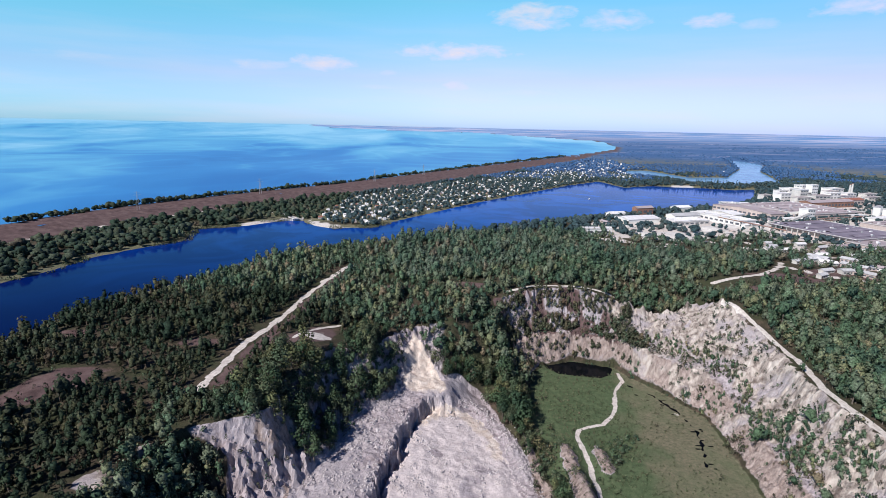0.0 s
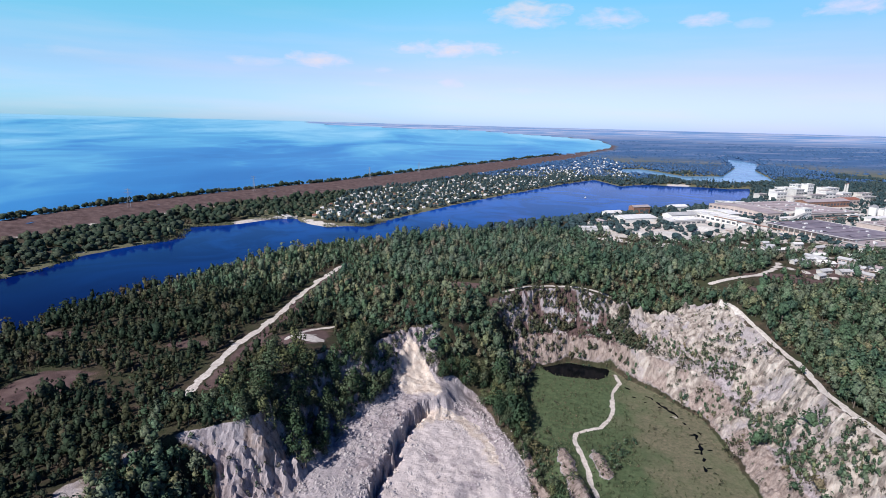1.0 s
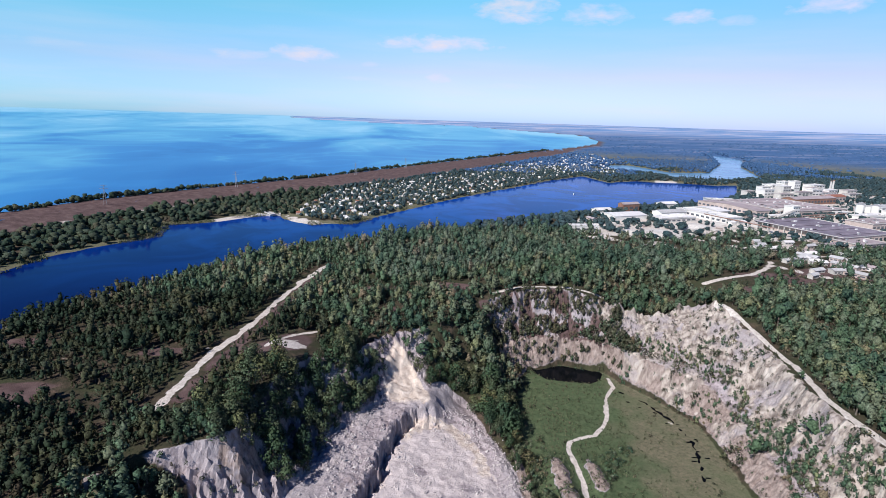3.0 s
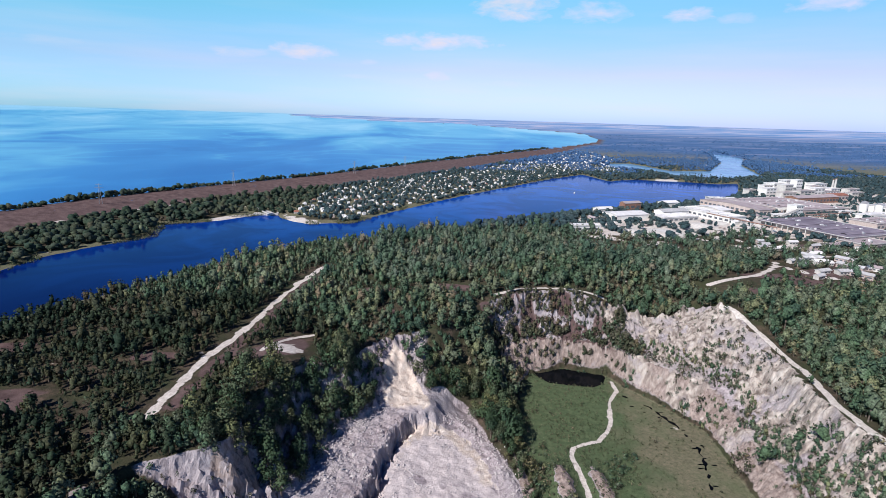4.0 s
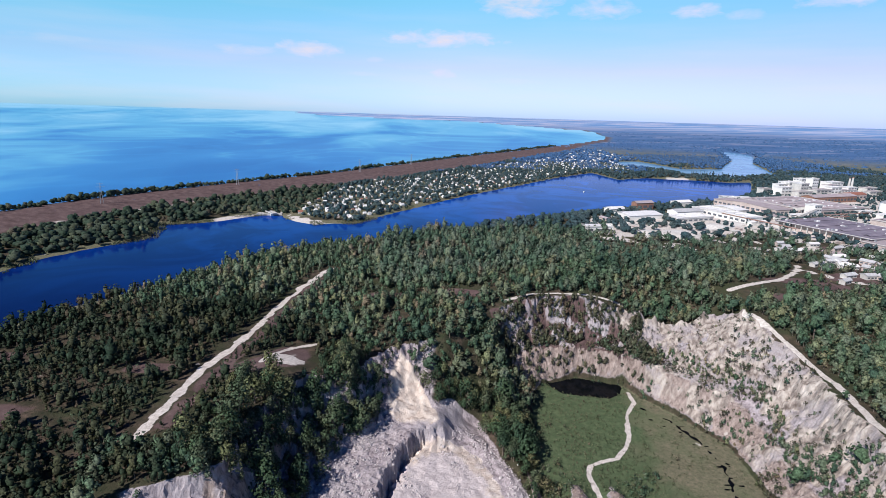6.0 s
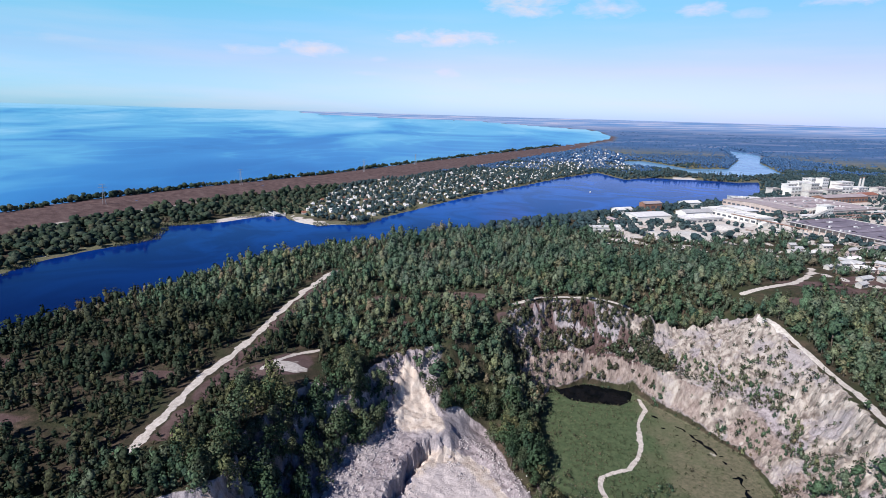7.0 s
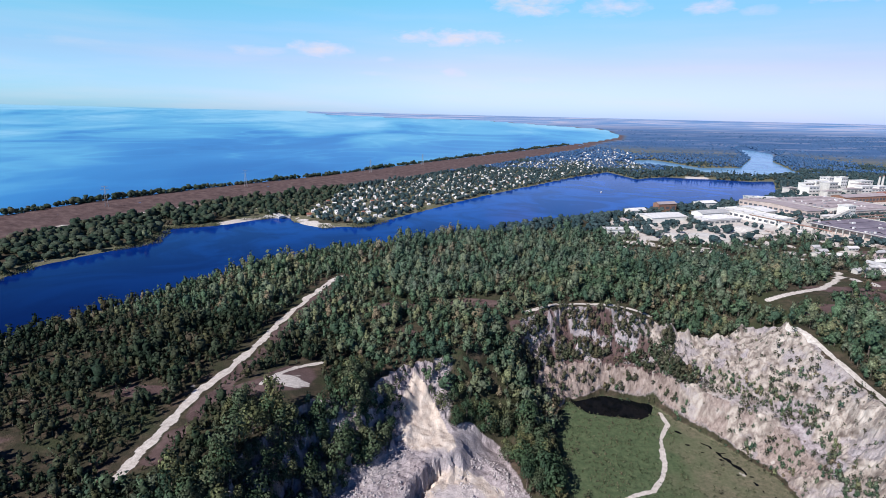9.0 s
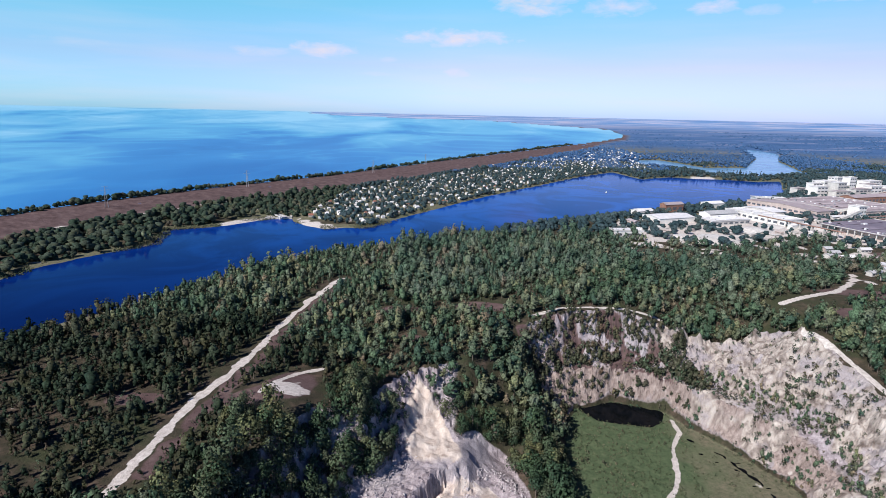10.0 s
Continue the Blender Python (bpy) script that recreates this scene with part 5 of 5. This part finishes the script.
def hall(x, y, length, width, height, wall, roof, label, rise=0.0, turn=GRID, windows=(), storeys=1, skylights=0, posts=0, kind="factory_hall", lights=0):
    """A works building: walls, roof, a parapet, windows in rows and skylights."""
    b = new(kind)
    a, w = length / 2, width / 2
    if rise:
        part("wall", gabled_walls(bmesh.new(), length, width, height, rise, -2.0), wall, b)
        part("roof", gable(bmesh.new(), length, width, height, rise, 0.5, 0.3), roof, b)
    else:
        part("wall", box(bmesh.new(), -a + (4 if posts else 0), a, -w, w, -2, height - 0.3), wall, b)
        part("roof", box(bmesh.new(), -a - 0.5, a + 0.5, -w - 0.5, w + 0.5, height - 0.3, height + 0.25), roof, b)
        for name, e in (("parapet", (-a - 0.5, a + 0.5, -w - 0.5, -w - 0.1)), ("parapet", (-a - 0.5, -a - 0.1, -w - 0.1, w + 0.5)), ("parapet", (a + 0.1, a + 0.5, -w - 0.1, w + 0.5))):
            part(name, box(bmesh.new(), e[0], e[1], e[2], e[3], height + 0.25, height + 0.8), CONCRETE, b)
    for n in range(posts):
        y0 = -w + (n + 0.5) * width / posts
        part("post", box(bmesh.new(), -a + 0.2, -a + 0.9, y0 - 0.4, y0 + 0.4, -2, height - 0.3), CONCRETE, b)
    for side in windows:
        span = length if side == "front" else width
        count = max(3, int(span / 7))
        for lev in range(storeys):
            z0 = height * (lev + 0.3) / storeys
            z1 = z0 + height * 0.34 / storeys
            for n in range(count):
                c0 = -span / 2 + (n + 0.5) * span / count
                q = span / count * 0.32
                if side == "front":
                    bm = box(bmesh.new(), c0 - q, c0 + q, -w - 0.05, -w + 0.1, z0, z1)
                else:
                    bm = box(bmesh.new(), -a - 0.05, -a + 0.1, c0 - q, c0 + q, z0, z1)
                part("window", bm, GLASS, b)
    for n in range(skylights):
        y0 = -w + (n + 0.5) * width / skylights
        bm = bmesh.new()
        gable(bm, length * 0.7, width / skylights * 0.3, height + 0.6, 1.2, 0.1, 0.15)
        for v in bm.verts:
            v.co.y += y0
        box(bm, -length * 0.34, length * 0.34, y0 - width / skylights * 0.14, y0 + width / skylights * 0.14, height + 0.2, height + 0.7)
        part("skylight", bm, roof, b)
    if not rise and length > 35:
        spots = random.Random(int(x * 7 + y))
        for n in range(int(length * width / 260)):
            px, py, r = spots.uniform(-a + 3, a - 3), spots.uniform(-w + 3, w - 3), spots.uniform(0.6, 2.2)
            part("roof_vent", box(bmesh.new(), px - r, px + r, py - 0.8, py + 0.8, height + 0.2, height + spots.uniform(0.9, 2.0)), ROOF_PALE if n % 3 else STEEL, b)
    b.matrix_basis = pose(x, y, ground_at(x, y), 0, 0, turn)
    return tagged(b, label, "factory building", "works buildings")




def build_works():
    hall(430, 570, 84, 96, 7, TAN_WALL, ROOF_DARK, "long factory hall with a dark felt roof and open colonnade", posts=15, skylights=4, windows=("front",))
    hall(420, 506, 40, 26, 5, TAN_WALL, ROOF_BROWN, "low tan annex beside the dark factory hall", windows=("front", "side"))
    hall(495, 736, 108, 104, 7, TAN_WALL, ROOF_BROWN, "broad factory hall with a weathered brown roof", skylights=5, windows=("front", "side"))
    hall(413, 712, 28, 92, 7, TAN_WALL, ROOF_BROWN, "long tan workshop with a brown roof", rise=2.5, windows=("front", "side"))
    hall(346, 650, 26, 76, 7, WHITEWASH, ROOF_PALE, "long white workshop with a pale sheet roof", windows=("side",), skylights=6)
    hall(372, 690, 20, 40, 6, CONCRETE, ROOF_PALE, "grey concrete store with a pale roof", rise=2.0)
    hall(233, 628, 46, 26, 5, WHITEWASH, ROOF_PALE, "low white shed with a pale sheet roof", rise=2.0)
    hall(288, 622, 52, 22, 5, CONCRETE, ROOF_PALE, "low concrete shed with a pale roof", windows=("front",), skylights=3)
    hall(300, 655, 40, 16, 6, WHITEWASH, ROOF_GREY, "white store with a grey slate roof", rise=2.4, windows=("front",))
    hall(262, 690, 26, 10, 9, RUST, ROOF_BROWN, "rusty brown loading shed by the lake", rise=2.0, windows=("front",))
    hall(220, 668, 22, 12, 5, WHITEWASH, ROOF_PALE, "small white office with a pale roof", rise=2.0, windows=("front",))
    hall(330, 730, 24, 14, 6, WHITEWASH, ROOF_PALE, "white boathouse with a pale roof near the lake", rise=2.0)
    hall(163, 552, 27, 13, 6, WHITEWASH, ROOF_PALE, "blue-grey and white workshop among trees", turn=4, windows=("front",))
    hall(585, 805, 92, 20, 9, RUST, ROOF_BROWN, "long rust-brown assembly shed", rise=2.5, windows=("front",))
    hall(444, 803, 40, 18, 6, WHITEWASH, ROOF_PALE, "white store beside the lake trees", windows=("front",), turn=-8)
    hall(606, 930, 24, 20, 15, WHITEWASH, ROOF_PALE, "white concrete plant block", windows=("front", "side"), storeys=3)
    hall(640, 950, 16, 16, 20, WHITEWASH, ROOF_PALE, "tall white concrete plant tower", windows=("front", "side"), storeys=5)
    hall(660, 890, 70, 18, 9, WHITEWASH, ROOF_BROWN, "white plant block with rows of windows", windows=("front", "side"), storeys=2)
    hall(700, 955, 30, 20, 14, WHITEWASH, ROOF_PALE, "white concrete plant block with flat roof", windows=("front",), storeys=3)
    hall(622, 905, 20, 14, 11, TAN_WALL, ROOF_PALE, "tan concrete plant annex with a pale roof", windows=("front",), storeys=2)
    hall(676, 925, 22, 16, 13, WHITEWASH, ROOF_BROWN, "white plant annex with a brown roof", windows=("front",), storeys=2)
    hall(648, 840, 40, 16, 8, TAN_WALL, ROOF_RED, "tan workshop with a red roof", rise=2.5, windows=("front",))
    hall(567, 668, 56, 18, 6, WHITEWASH, ROOF_PALE, "white garage row with a pale roof", windows=("front",))
    hall(520, 610, 50, 30, 8, TAN_WALL, ROOF_BROWN, "tan workshop with a brown roof beside the hall", windows=("front",), skylights=2)
    hall(640, 730, 60, 24, 9, WHITEWASH, ROOF_GREY, "white factory block with a grey roof", windows=("front",), storeys=2)
    hall(460, 664, 13, 12, 16, WHITEWASH, ROOF_PALE, "white concrete sorting tower", windows=("front",), storeys=4, kind="sorting_tower")
    rng = np.random.default_rng(8)
    for n in range(26):
        x, y = 300 + rng.uniform(-8, 75), 385 + rng.uniform(0, 125)
        if line_gap(np.array([x]), np.array([y]), FAR_TRACK)[0] > 8 and line_gap(np.array([x]), np.array([y]), LOW_TRACK)[0] > 8:
            hall(x, y, rng.uniform(5, 13), rng.uniform(4, 6), rng.uniform(2.2, 3.2), CONCRETE if n % 3 else TAN_WALL, ROOF_PALE if n % 2 else ROOF_GREY, "small pale outbuilding beside the works road", rise=1.2, turn=rng.uniform(-10, 40), kind="outbuilding", windows=("front",))
    for n in range(110):
        x, y = rng.uniform(180, 700), rng.uniform(520, 930)
        p, q = np.array([x]), np.array([y])
        if depth_in(p, q, YARD)[0] < 6 or any(abs(x - a) < 14 + r and abs(y - b) < 14 + r for a, b, r in HALLS):
            continue
        hall(x, y, rng.uniform(8, 24), rng.uniform(5, 9), rng.uniform(2.8, 5), (WHITEWASH, CONCRETE, TAN_WALL)[n % 3], (ROOF_PALE, ROOF_GREY, ROOF_PALE, ROOF_BROWN)[n % 4], "small pale shed in the works yard", rise=1.0, turn=GRID + 90 * (n % 2), kind="outbuilding")
    for x, y, size in ((238, 541, 18), (212, 552, 8), (300, 588, 12), (330, 606, 10), (380, 600, 9)):
        gx, gy = np.meshgrid(np.linspace(-1, 1, 25), np.linspace(-1, 1, 25))
        p, q = gx.ravel(), gy.ravel()
        z = np.clip(1 - np.hypot(p, q) + 0.25 * fbm(p * 10 + x, q * 10, 5, 3, 61), -0.1, 0.6) * 0.42 * size
        i = (np.arange(24)[:, None] * 25 + np.arange(24)[None]).ravel()
        ob = link_mesh("sand_mound", np.stack([p * size * 1.5, q * size, z], 1), [np.stack([i, i + 1, i + 26, i + 25], 1)], [CONCRETE], smooth=True)
        ob.matrix_basis = pose(x, y, ground_at(x, y), 0, 0, 15)
        tagged(ob, "mound of pale sand in the works yard", "sand mound", "sand mounds")
    # the plant beyond the halls: stepped white blocks, and a row of low sheds beside the silos
    for x, y, l, w, z, n in ((556, 868, 22, 14, 14, 3), (575, 850, 30, 12, 9, 2), (592, 880, 18, 16, 18, 4), (612, 862, 34, 14, 11, 2), (640, 872, 24, 12, 15, 3), (668, 862, 36, 12, 8, 2),
                             (628, 905, 14, 12, 24, 5), (690, 905, 22, 16, 12, 3), (720, 890, 30, 12, 8, 2), (546, 900, 16, 12, 10, 2), (585, 920, 20, 12, 12, 3), (745, 930, 26, 14, 9, 2)):
        hall(x, y, l, w, z, WHITEWASH if n % 2 else CONCRETE, ROOF_PALE if n != 2 else ROOF_BROWN, "stepped pale concrete block of the plant", windows=("front",), storeys=n)
    for x, y, l, w, z in ((560, 655, 30, 10, 6), (596, 668, 26, 12, 7), (612, 690, 22, 10, 9), (600, 640, 34, 12, 5), (630, 664, 30, 14, 6), (545, 690, 20, 9, 5), (640, 700, 24, 10, 8), (566, 722, 26, 9, 5)):
        hall(x, y, l, w, z, WHITEWASH, ROOF_PALE if z % 2 else ROOF_GREY, "white shed beside the storage silos", windows=("front",))
    for x, y, l, w in ((385, 500, 34, 9), (404, 488, 22, 10), (362, 494, 24, 8), (344, 474, 26, 9), (330, 452, 30, 8), (352, 446, 18, 8), (338, 420, 34, 8), (330, 398, 28, 8), (356, 412, 20, 9)):
        hall(x, y, l * 0.55, w * 0.75, 3.2, TAN_WALL if w == 8 else WHITEWASH, ROOF_GREY if w != 9 else ROOF_BROWN, "long low pale shed beside the works road", rise=1.2, windows=("front",), turn=-62 if y < 480 else GRID, kind="outbuilding")
    # stacked slabs and blocks in the yards
    slabs = []
    for n in range(4):
        st = new("slab_stack")
        for k in range(2 + n):
            dx, dy = rng.uniform(-0.5, 0.5, 2)
            part("slab", box(bmesh.new(), -3 + dx, 3 + dx, -1.4 + dy, 1.4 + dy, k * 0.55 - 0.4, k * 0.55), (CONCRETE, WHITEWASH, CONCRETE, TAN_WALL)[n], st)
        slabs.append(tagged(st, "stack of pale concrete slabs in the works yard", "slab stack", "slab stacks"))
    n = 0
    for _ in range(900):
        x, y = rng.uniform(180, 640), rng.uniform(515, 860)
        p, q = np.array([x]), np.array([y])
        if n >= 220 or depth_in(p, q, YARD)[0] < 3 or any(abs(x - a) < 5 + r and abs(y - b) < 5 + r for a, b, r in HALLS):
            continue
        m = pose(x, y, ground_at(x, y) + 0.3, 0, 0, GRID + 90 * rng.integers(0, 2) + rng.normal(0, 6)) @ Matrix.Scale(rng.uniform(0.7, 1.5), 4)
        if n < 4:
            slabs[n].matrix_basis = m
        else:
            copy_thing(slabs[n % 4], m)
        n += 1
    # a pipe bridge along the halls
    for x, y, size, yaw in ((352, 598, 90, 110), (440, 625, 100, 20), (500, 660, 80, 20)):
        rack = new("pipe_bridge")
        for k in (-0.5, 0.0, 0.5):
            bm = bmesh.new()
            bmesh.ops.create_cone(bm, cap_ends=True, segments=10, radius1=0.45, radius2=0.45, depth=size, matrix=Matrix.Translation((0, k * 2.4, 6.4)) @ Matrix.Rotation(math.pi / 2, 4, "Y"))
            part("pipe", bm, RUST if k else STEEL, rack)
        for k in range(int(size / 12)):
            part("trestle", box(bmesh.new(), -size / 2 + 6 + 12 * k, -size / 2 + 6.8 + 12 * k, -1.6, 1.6, -1.5, 5.9), CONCRETE, rack)
        rack.matrix_basis = pose(x, y, ground_at(x, y), 0, 0, yaw)
        tagged(rack, "rusty pipes on a row of concrete trestles", "pipe bridge", "pipe bridges")
    # conveyors up to the tower
    for x, y, yaw, size in ((443, 652, 200, 34), (446, 678, 160, 30)):
        c = new("conveyor")
        part("gallery", box(bmesh.new(), -size / 2, size / 2, -1.6, 1.6, -1.4, 1.4), CONCRETE, c)
        for q in (-0.25, 0.2):
            part("trestle", box(bmesh.new(), size * q - 0.4, size * q + 0.4, -1.3, 1.3, -9 - 11 * q, -1.4), STEEL, c)
        c.matrix_basis = pose(x, y, ground_at(x, y) + 6.5, 0, 16, yaw)
        tagged(c, "inclined concrete conveyor gallery on trestles", "conveyor", "conveyors at the tower")
    for n, (x, y) in enumerate(((575, 697), (584, 706), (590, 690))):
        silo = new("silo")
        bm = bmesh.new()
        bmesh.ops.create_cone(bm, cap_ends=True, segments=28, radius1=4.6, radius2=4.6, depth=16, matrix=Matrix.Translation((0, 0, 7)))
        part("shell", bm, WHITEWASH, silo)
        bm = bmesh.new()
        bmesh.ops.create_cone(bm, cap_ends=True, segments=28, radius1=4.8, radius2=1.0, depth=2, matrix=Matrix.Translation((0, 0, 16)))
        part("cap", bm, STEEL, silo)
        silo.matrix_basis = pose(x, y, ground_at(x, y))
        tagged(silo, "white steel storage silo with a conical cap", "silo", "storage silos")
    for x, y, hgt in ((712, 925, 27), (735, 960, 22)):
        st = new("chimney_stack")
        bm = bmesh.new()
        bmesh.ops.create_cone(bm, cap_ends=True, segments=16, radius1=2.2, radius2=1.3, depth=hgt, matrix=Matrix.Translation((0, 0, hgt / 2 - 1)))
        part("shaft", bm, CONCRETE, st)
        bm = bmesh.new()
        bmesh.ops.create_cone(bm, cap_ends=True, segments=16, radius1=1.6, radius2=1.6, depth=1.2, matrix=Matrix.Translation((0, 0, hgt - 1.4)))
        part("rim", bm, RUST, st)
        st.matrix_basis = pose(x, y, ground_at(x, y))
        tagged(st, "tapered pale concrete factory chimney", "chimney", "factory chimneys")


def build_sluice():
    s = new("sluice_bridge")
    part("deck", box(bmesh.new(), -36, 36, -2.5, 2.5, 1.4, 2.2), CONCRETE, s)
    for x in (-30, -15, 0, 15, 30):
        part("pier", box(bmesh.new(), x - 1, x + 1, -2.2, 2.2, -5, 1.4), CONCRETE, s)
    for y in (-2.4, 2.3):
        part("railing", box(bmesh.new(), -36, 36, y, y + 0.1, 2.2, 3.2), STEEL, s)
    s.matrix_basis = pose(-204, 662, 1.4, 0, 0, -47)
    tagged(s, "low pale concrete sluice bridge across the lake inlet", "bridge")
    q = new("quay")
    part("platform", box(bmesh.new(), -14, 14, -6, 6, -5, 1.3), CONCRETE, q)
    part("kerb", box(bmesh.new(), -14, 14, -6.2, -5.7, 1.3, 1.7), CONCRETE, q)
    q.matrix_basis = pose(-188, 646, 0.4, 0, 0, 12)
    tagged(q, "pale concrete quay at the end of the bridge", "quay")


def build_boat():
    b = new("boat")
    bm = bmesh.new()
    rings = []
    for x, w, z in ((-2.6, 0.9, 0.0), (-1.0, 1.1, -0.1), (1.2, 0.9, -0.05), (2.9, 0.05, 0.2)):
        rings.append([bm.verts.new((x, s * w * f, z + g)) for s, f, g in ((-1, 1, 0.8), (-1, 0.5, -0.2), (1, 0.5, -0.2), (1, 1, 0.8))])
    for r, q in zip(rings, rings[1:]):
        for n in range(4):
            bm.faces.new((r[n], r[(n + 1) % 4], q[(n + 1) % 4], q[n]))
    bm.faces.new(rings[0])
    bm.faces.new(rings[-1][::-1])
    bmesh.ops.recalc_face_normals(bm, faces=bm.faces)
    part("hull", bm, WHITEWASH, b)
    part("cabin", box(bmesh.new(), -1.4, 0.8, -0.7, 0.7, 0.75, 1.9), WHITEWASH, b)
    b.matrix_basis = pose(251, 909, 0.1, 0, 0, 60)
    tagged(b, "small white motorboat on the lake", "boat")


def build_masts():
    first = new("power_pylon")
    for sx in (-1, 1):
        for sy in (-1, 1):
            bm = bmesh.new()
            bmesh.ops.create_cone(bm, cap_ends=True, segments=5, radius1=0.22, radius2=0.14, depth=24)
            leg = part("leg", bm, STEEL, first)
            leg.matrix_basis = look((sx * 0.8, sy * 0.8, 12), (sx * 1.6, sy * 1.6, 0))
    for z, w in ((19, 4.5), (22.5, 3.2)):
        part("crossarm", box(bmesh.new(), -w, w, -0.15, 0.15, z, z + 0.35), STEEL, first)
    for z in (5, 10, 15):
        part("brace", box(bmesh.new(), -1.5 + z * 0.03, 1.5 - z * 0.03, -1.1, -0.95, z, z + 0.25), STEEL, first)
    tagged(first, "grey lattice power pylon on the dam", "pylon", "pylons on the dam")
    for n, (x, y) in enumerate(((-300, 838), (-392, 662), (-150, 1062), (-60, 1230))):
        m = pose(x + 12, y - 12, ground_at(x + 12, y - 12), 0, 0, 28)
        if n:
            copy_thing(first, m)
        else:
            first.matrix_basis = m


def boulder(rng, size, rings=2):
    bm = bmesh.new()
    bmesh.ops.create_icosphere(bm, subdivisions=1, radius=size)
    for v in bm.verts:
        v.co *= rng.uniform(0.65, 1.15)
        v.co.z *= 0.75
    me = bpy.data.meshes.new("boulder")
    bm.to_mesh(me)
    bm.free()
    me.materials.append(STONE)
    return me


def build_stones():
    rng = np.random.default_rng(44)
    meshes = [boulder(rng, s) for s in (0.5, 0.65, 0.75, 0.9, 1.1, 0.6)]
    x, y = candidates(rng, -66, 50, 165, 290, 1.5)
    h, c = land(x, y)
    rows = vnoise(x / 4.2 + 0.12 * y, y / 18, 55)
    roll = rng.uniform(0, 1, len(x))
    stony = (c["deep"] > 2) & (rows > 0.66) & (roll < 0.55)
    stony |= (c["deep"] < -1) & (c["deep"] > -9) & (x > 10) & (c["fw"] > -3) & (roll < 0.6)
    stony |= (c["fw"] > 0) & (c["deep"] < 0) & (x < -14) & (fbm(x, y, 10, 2, 57) > -0.12) & (roll < 0.55)
    pick = np.where(stony)[0]
    big = pick[rng.permutation(len(pick))[:260]]
    for i in big:
        ob = new("boulder", meshes[int(rng.integers(0, len(meshes)))])
        ob.matrix_basis = Matrix.LocRotScale((x[i], y[i], h[i] + 0.15), Euler(rng.uniform(0, 6, 3)), Vector(rng.uniform(0.6, 1.2, 3)))
        tagged(ob, "pale grey quarried boulder on the pit floor", "boulder", "boulders in the quarry")
    ico = bmesh.new()
    bmesh.ops.create_icosphere(ico, subdivisions=1, radius=0.55)
    tv = np.array([v.co[:] for v in ico.verts])
    tf = np.array([[v.index for v in f.verts] for f in ico.faces])
    ico.free()
    rest = np.repeat(np.setdiff1d(pick, big), 3)
    n = len(rest)
    c0 = np.stack([x[rest] + rng.normal(0, 0.9, n), y[rest] + rng.normal(0, 0.9, n), 0 * h[rest]], 1)
    c0[:, 2] = land(c0[:, 0], c0[:, 1])[0] + 0.1
    v = tv[None] * rng.uniform(0.6, 1.25, (n, len(tv), 1)) * rng.uniform(0.25, 0.95, (n, 1, 1)) * np.array([1, 1, 0.8]) + c0[:, None]
    f = (tf[None] + (np.arange(n) * len(tv))[:, None, None]).reshape(-1, 3)
    ob = link_mesh("rubble", v.reshape(-1, 3), [f], [STONE])
    tagged(ob, "loose grey rubble strewn over the quarry floor", "rubble", kind="stuff")


def build_stream():
    """Short black reaches of standing water in the grass of the eastern pit."""
    rng = np.random.default_rng(66)
    line = np.array(STREAM, float)
    seg = np.r_[0, np.cumsum(np.hypot(*np.diff(line, axis=0).T))]
    verts, quads = [], []
    for a, b in ((1, 5), (14, 21), (23, 42), (46, 49), (51, 53), (57, 66), (67, 77), (79, 83), (86, 92)):
        s = np.arange(a, b, 0.5)
        cx = np.interp(s, seg, line[:, 0]) + 1.2 * (vnoise(s / 3, s * 0, 67) - 0.5)
        cy = np.interp(s, seg, line[:, 1]) + 0.6 * (vnoise(s / 3, s * 0 + 9, 68) - 0.5)
        w = (0.3 + 1.1 * vnoise(s / 1.8, s * 0 + 4, 69)) * np.sin(np.linspace(0.15, math.pi - 0.15, len(s))) ** 0.5
        z = land(cx, cy)[0] + 0.3
        base = len(verts)
        for n in range(len(s)):
            verts += [(cx[n] - w[n], cy[n] - 0.4 * w[n], z[n]), (cx[n] + w[n], cy[n] + 0.4 * w[n], z[n])]
        quads += [(base + 2 * n, base + 2 * n + 1, base + 2 * n + 3, base + 2 * n + 2) for n in range(len(s) - 1)]
    for n in range(16):
        at = rng.uniform(5, 90)
        px, py = np.interp(at, seg, line[:, 0]) + rng.uniform(-7, 4), np.interp(at, seg, line[:, 1]) + rng.uniform(-5, 3)
        long, wide, pz, base = rng.uniform(0.5, 2.2), rng.uniform(0.3, 0.8), land(np.array([px]), np.array([py]))[0][0] + 0.3, len(verts)
        verts += [(px + long * math.cos(k * math.pi / 3) * rng.uniform(0.7, 1.2), py + wide * math.sin(k * math.pi / 3) * rng.uniform(0.7, 1.2), pz) for k in range(6)]
        quads += [(base, base + 1, base + 2, base + 3), (base, base + 3, base + 4, base + 5)]
    ob = link_mesh("water_ditch", np.array(verts), [np.array(quads)], [POOL_WATER])
    tagged(ob, "broken line of black standing water in pit grass", "water", kind="structure")


build_ground()
build_water()
build_trees()
build_works()
build_village()
build_sluice()
build_boat()
build_masts()
build_stones()
build_stream()
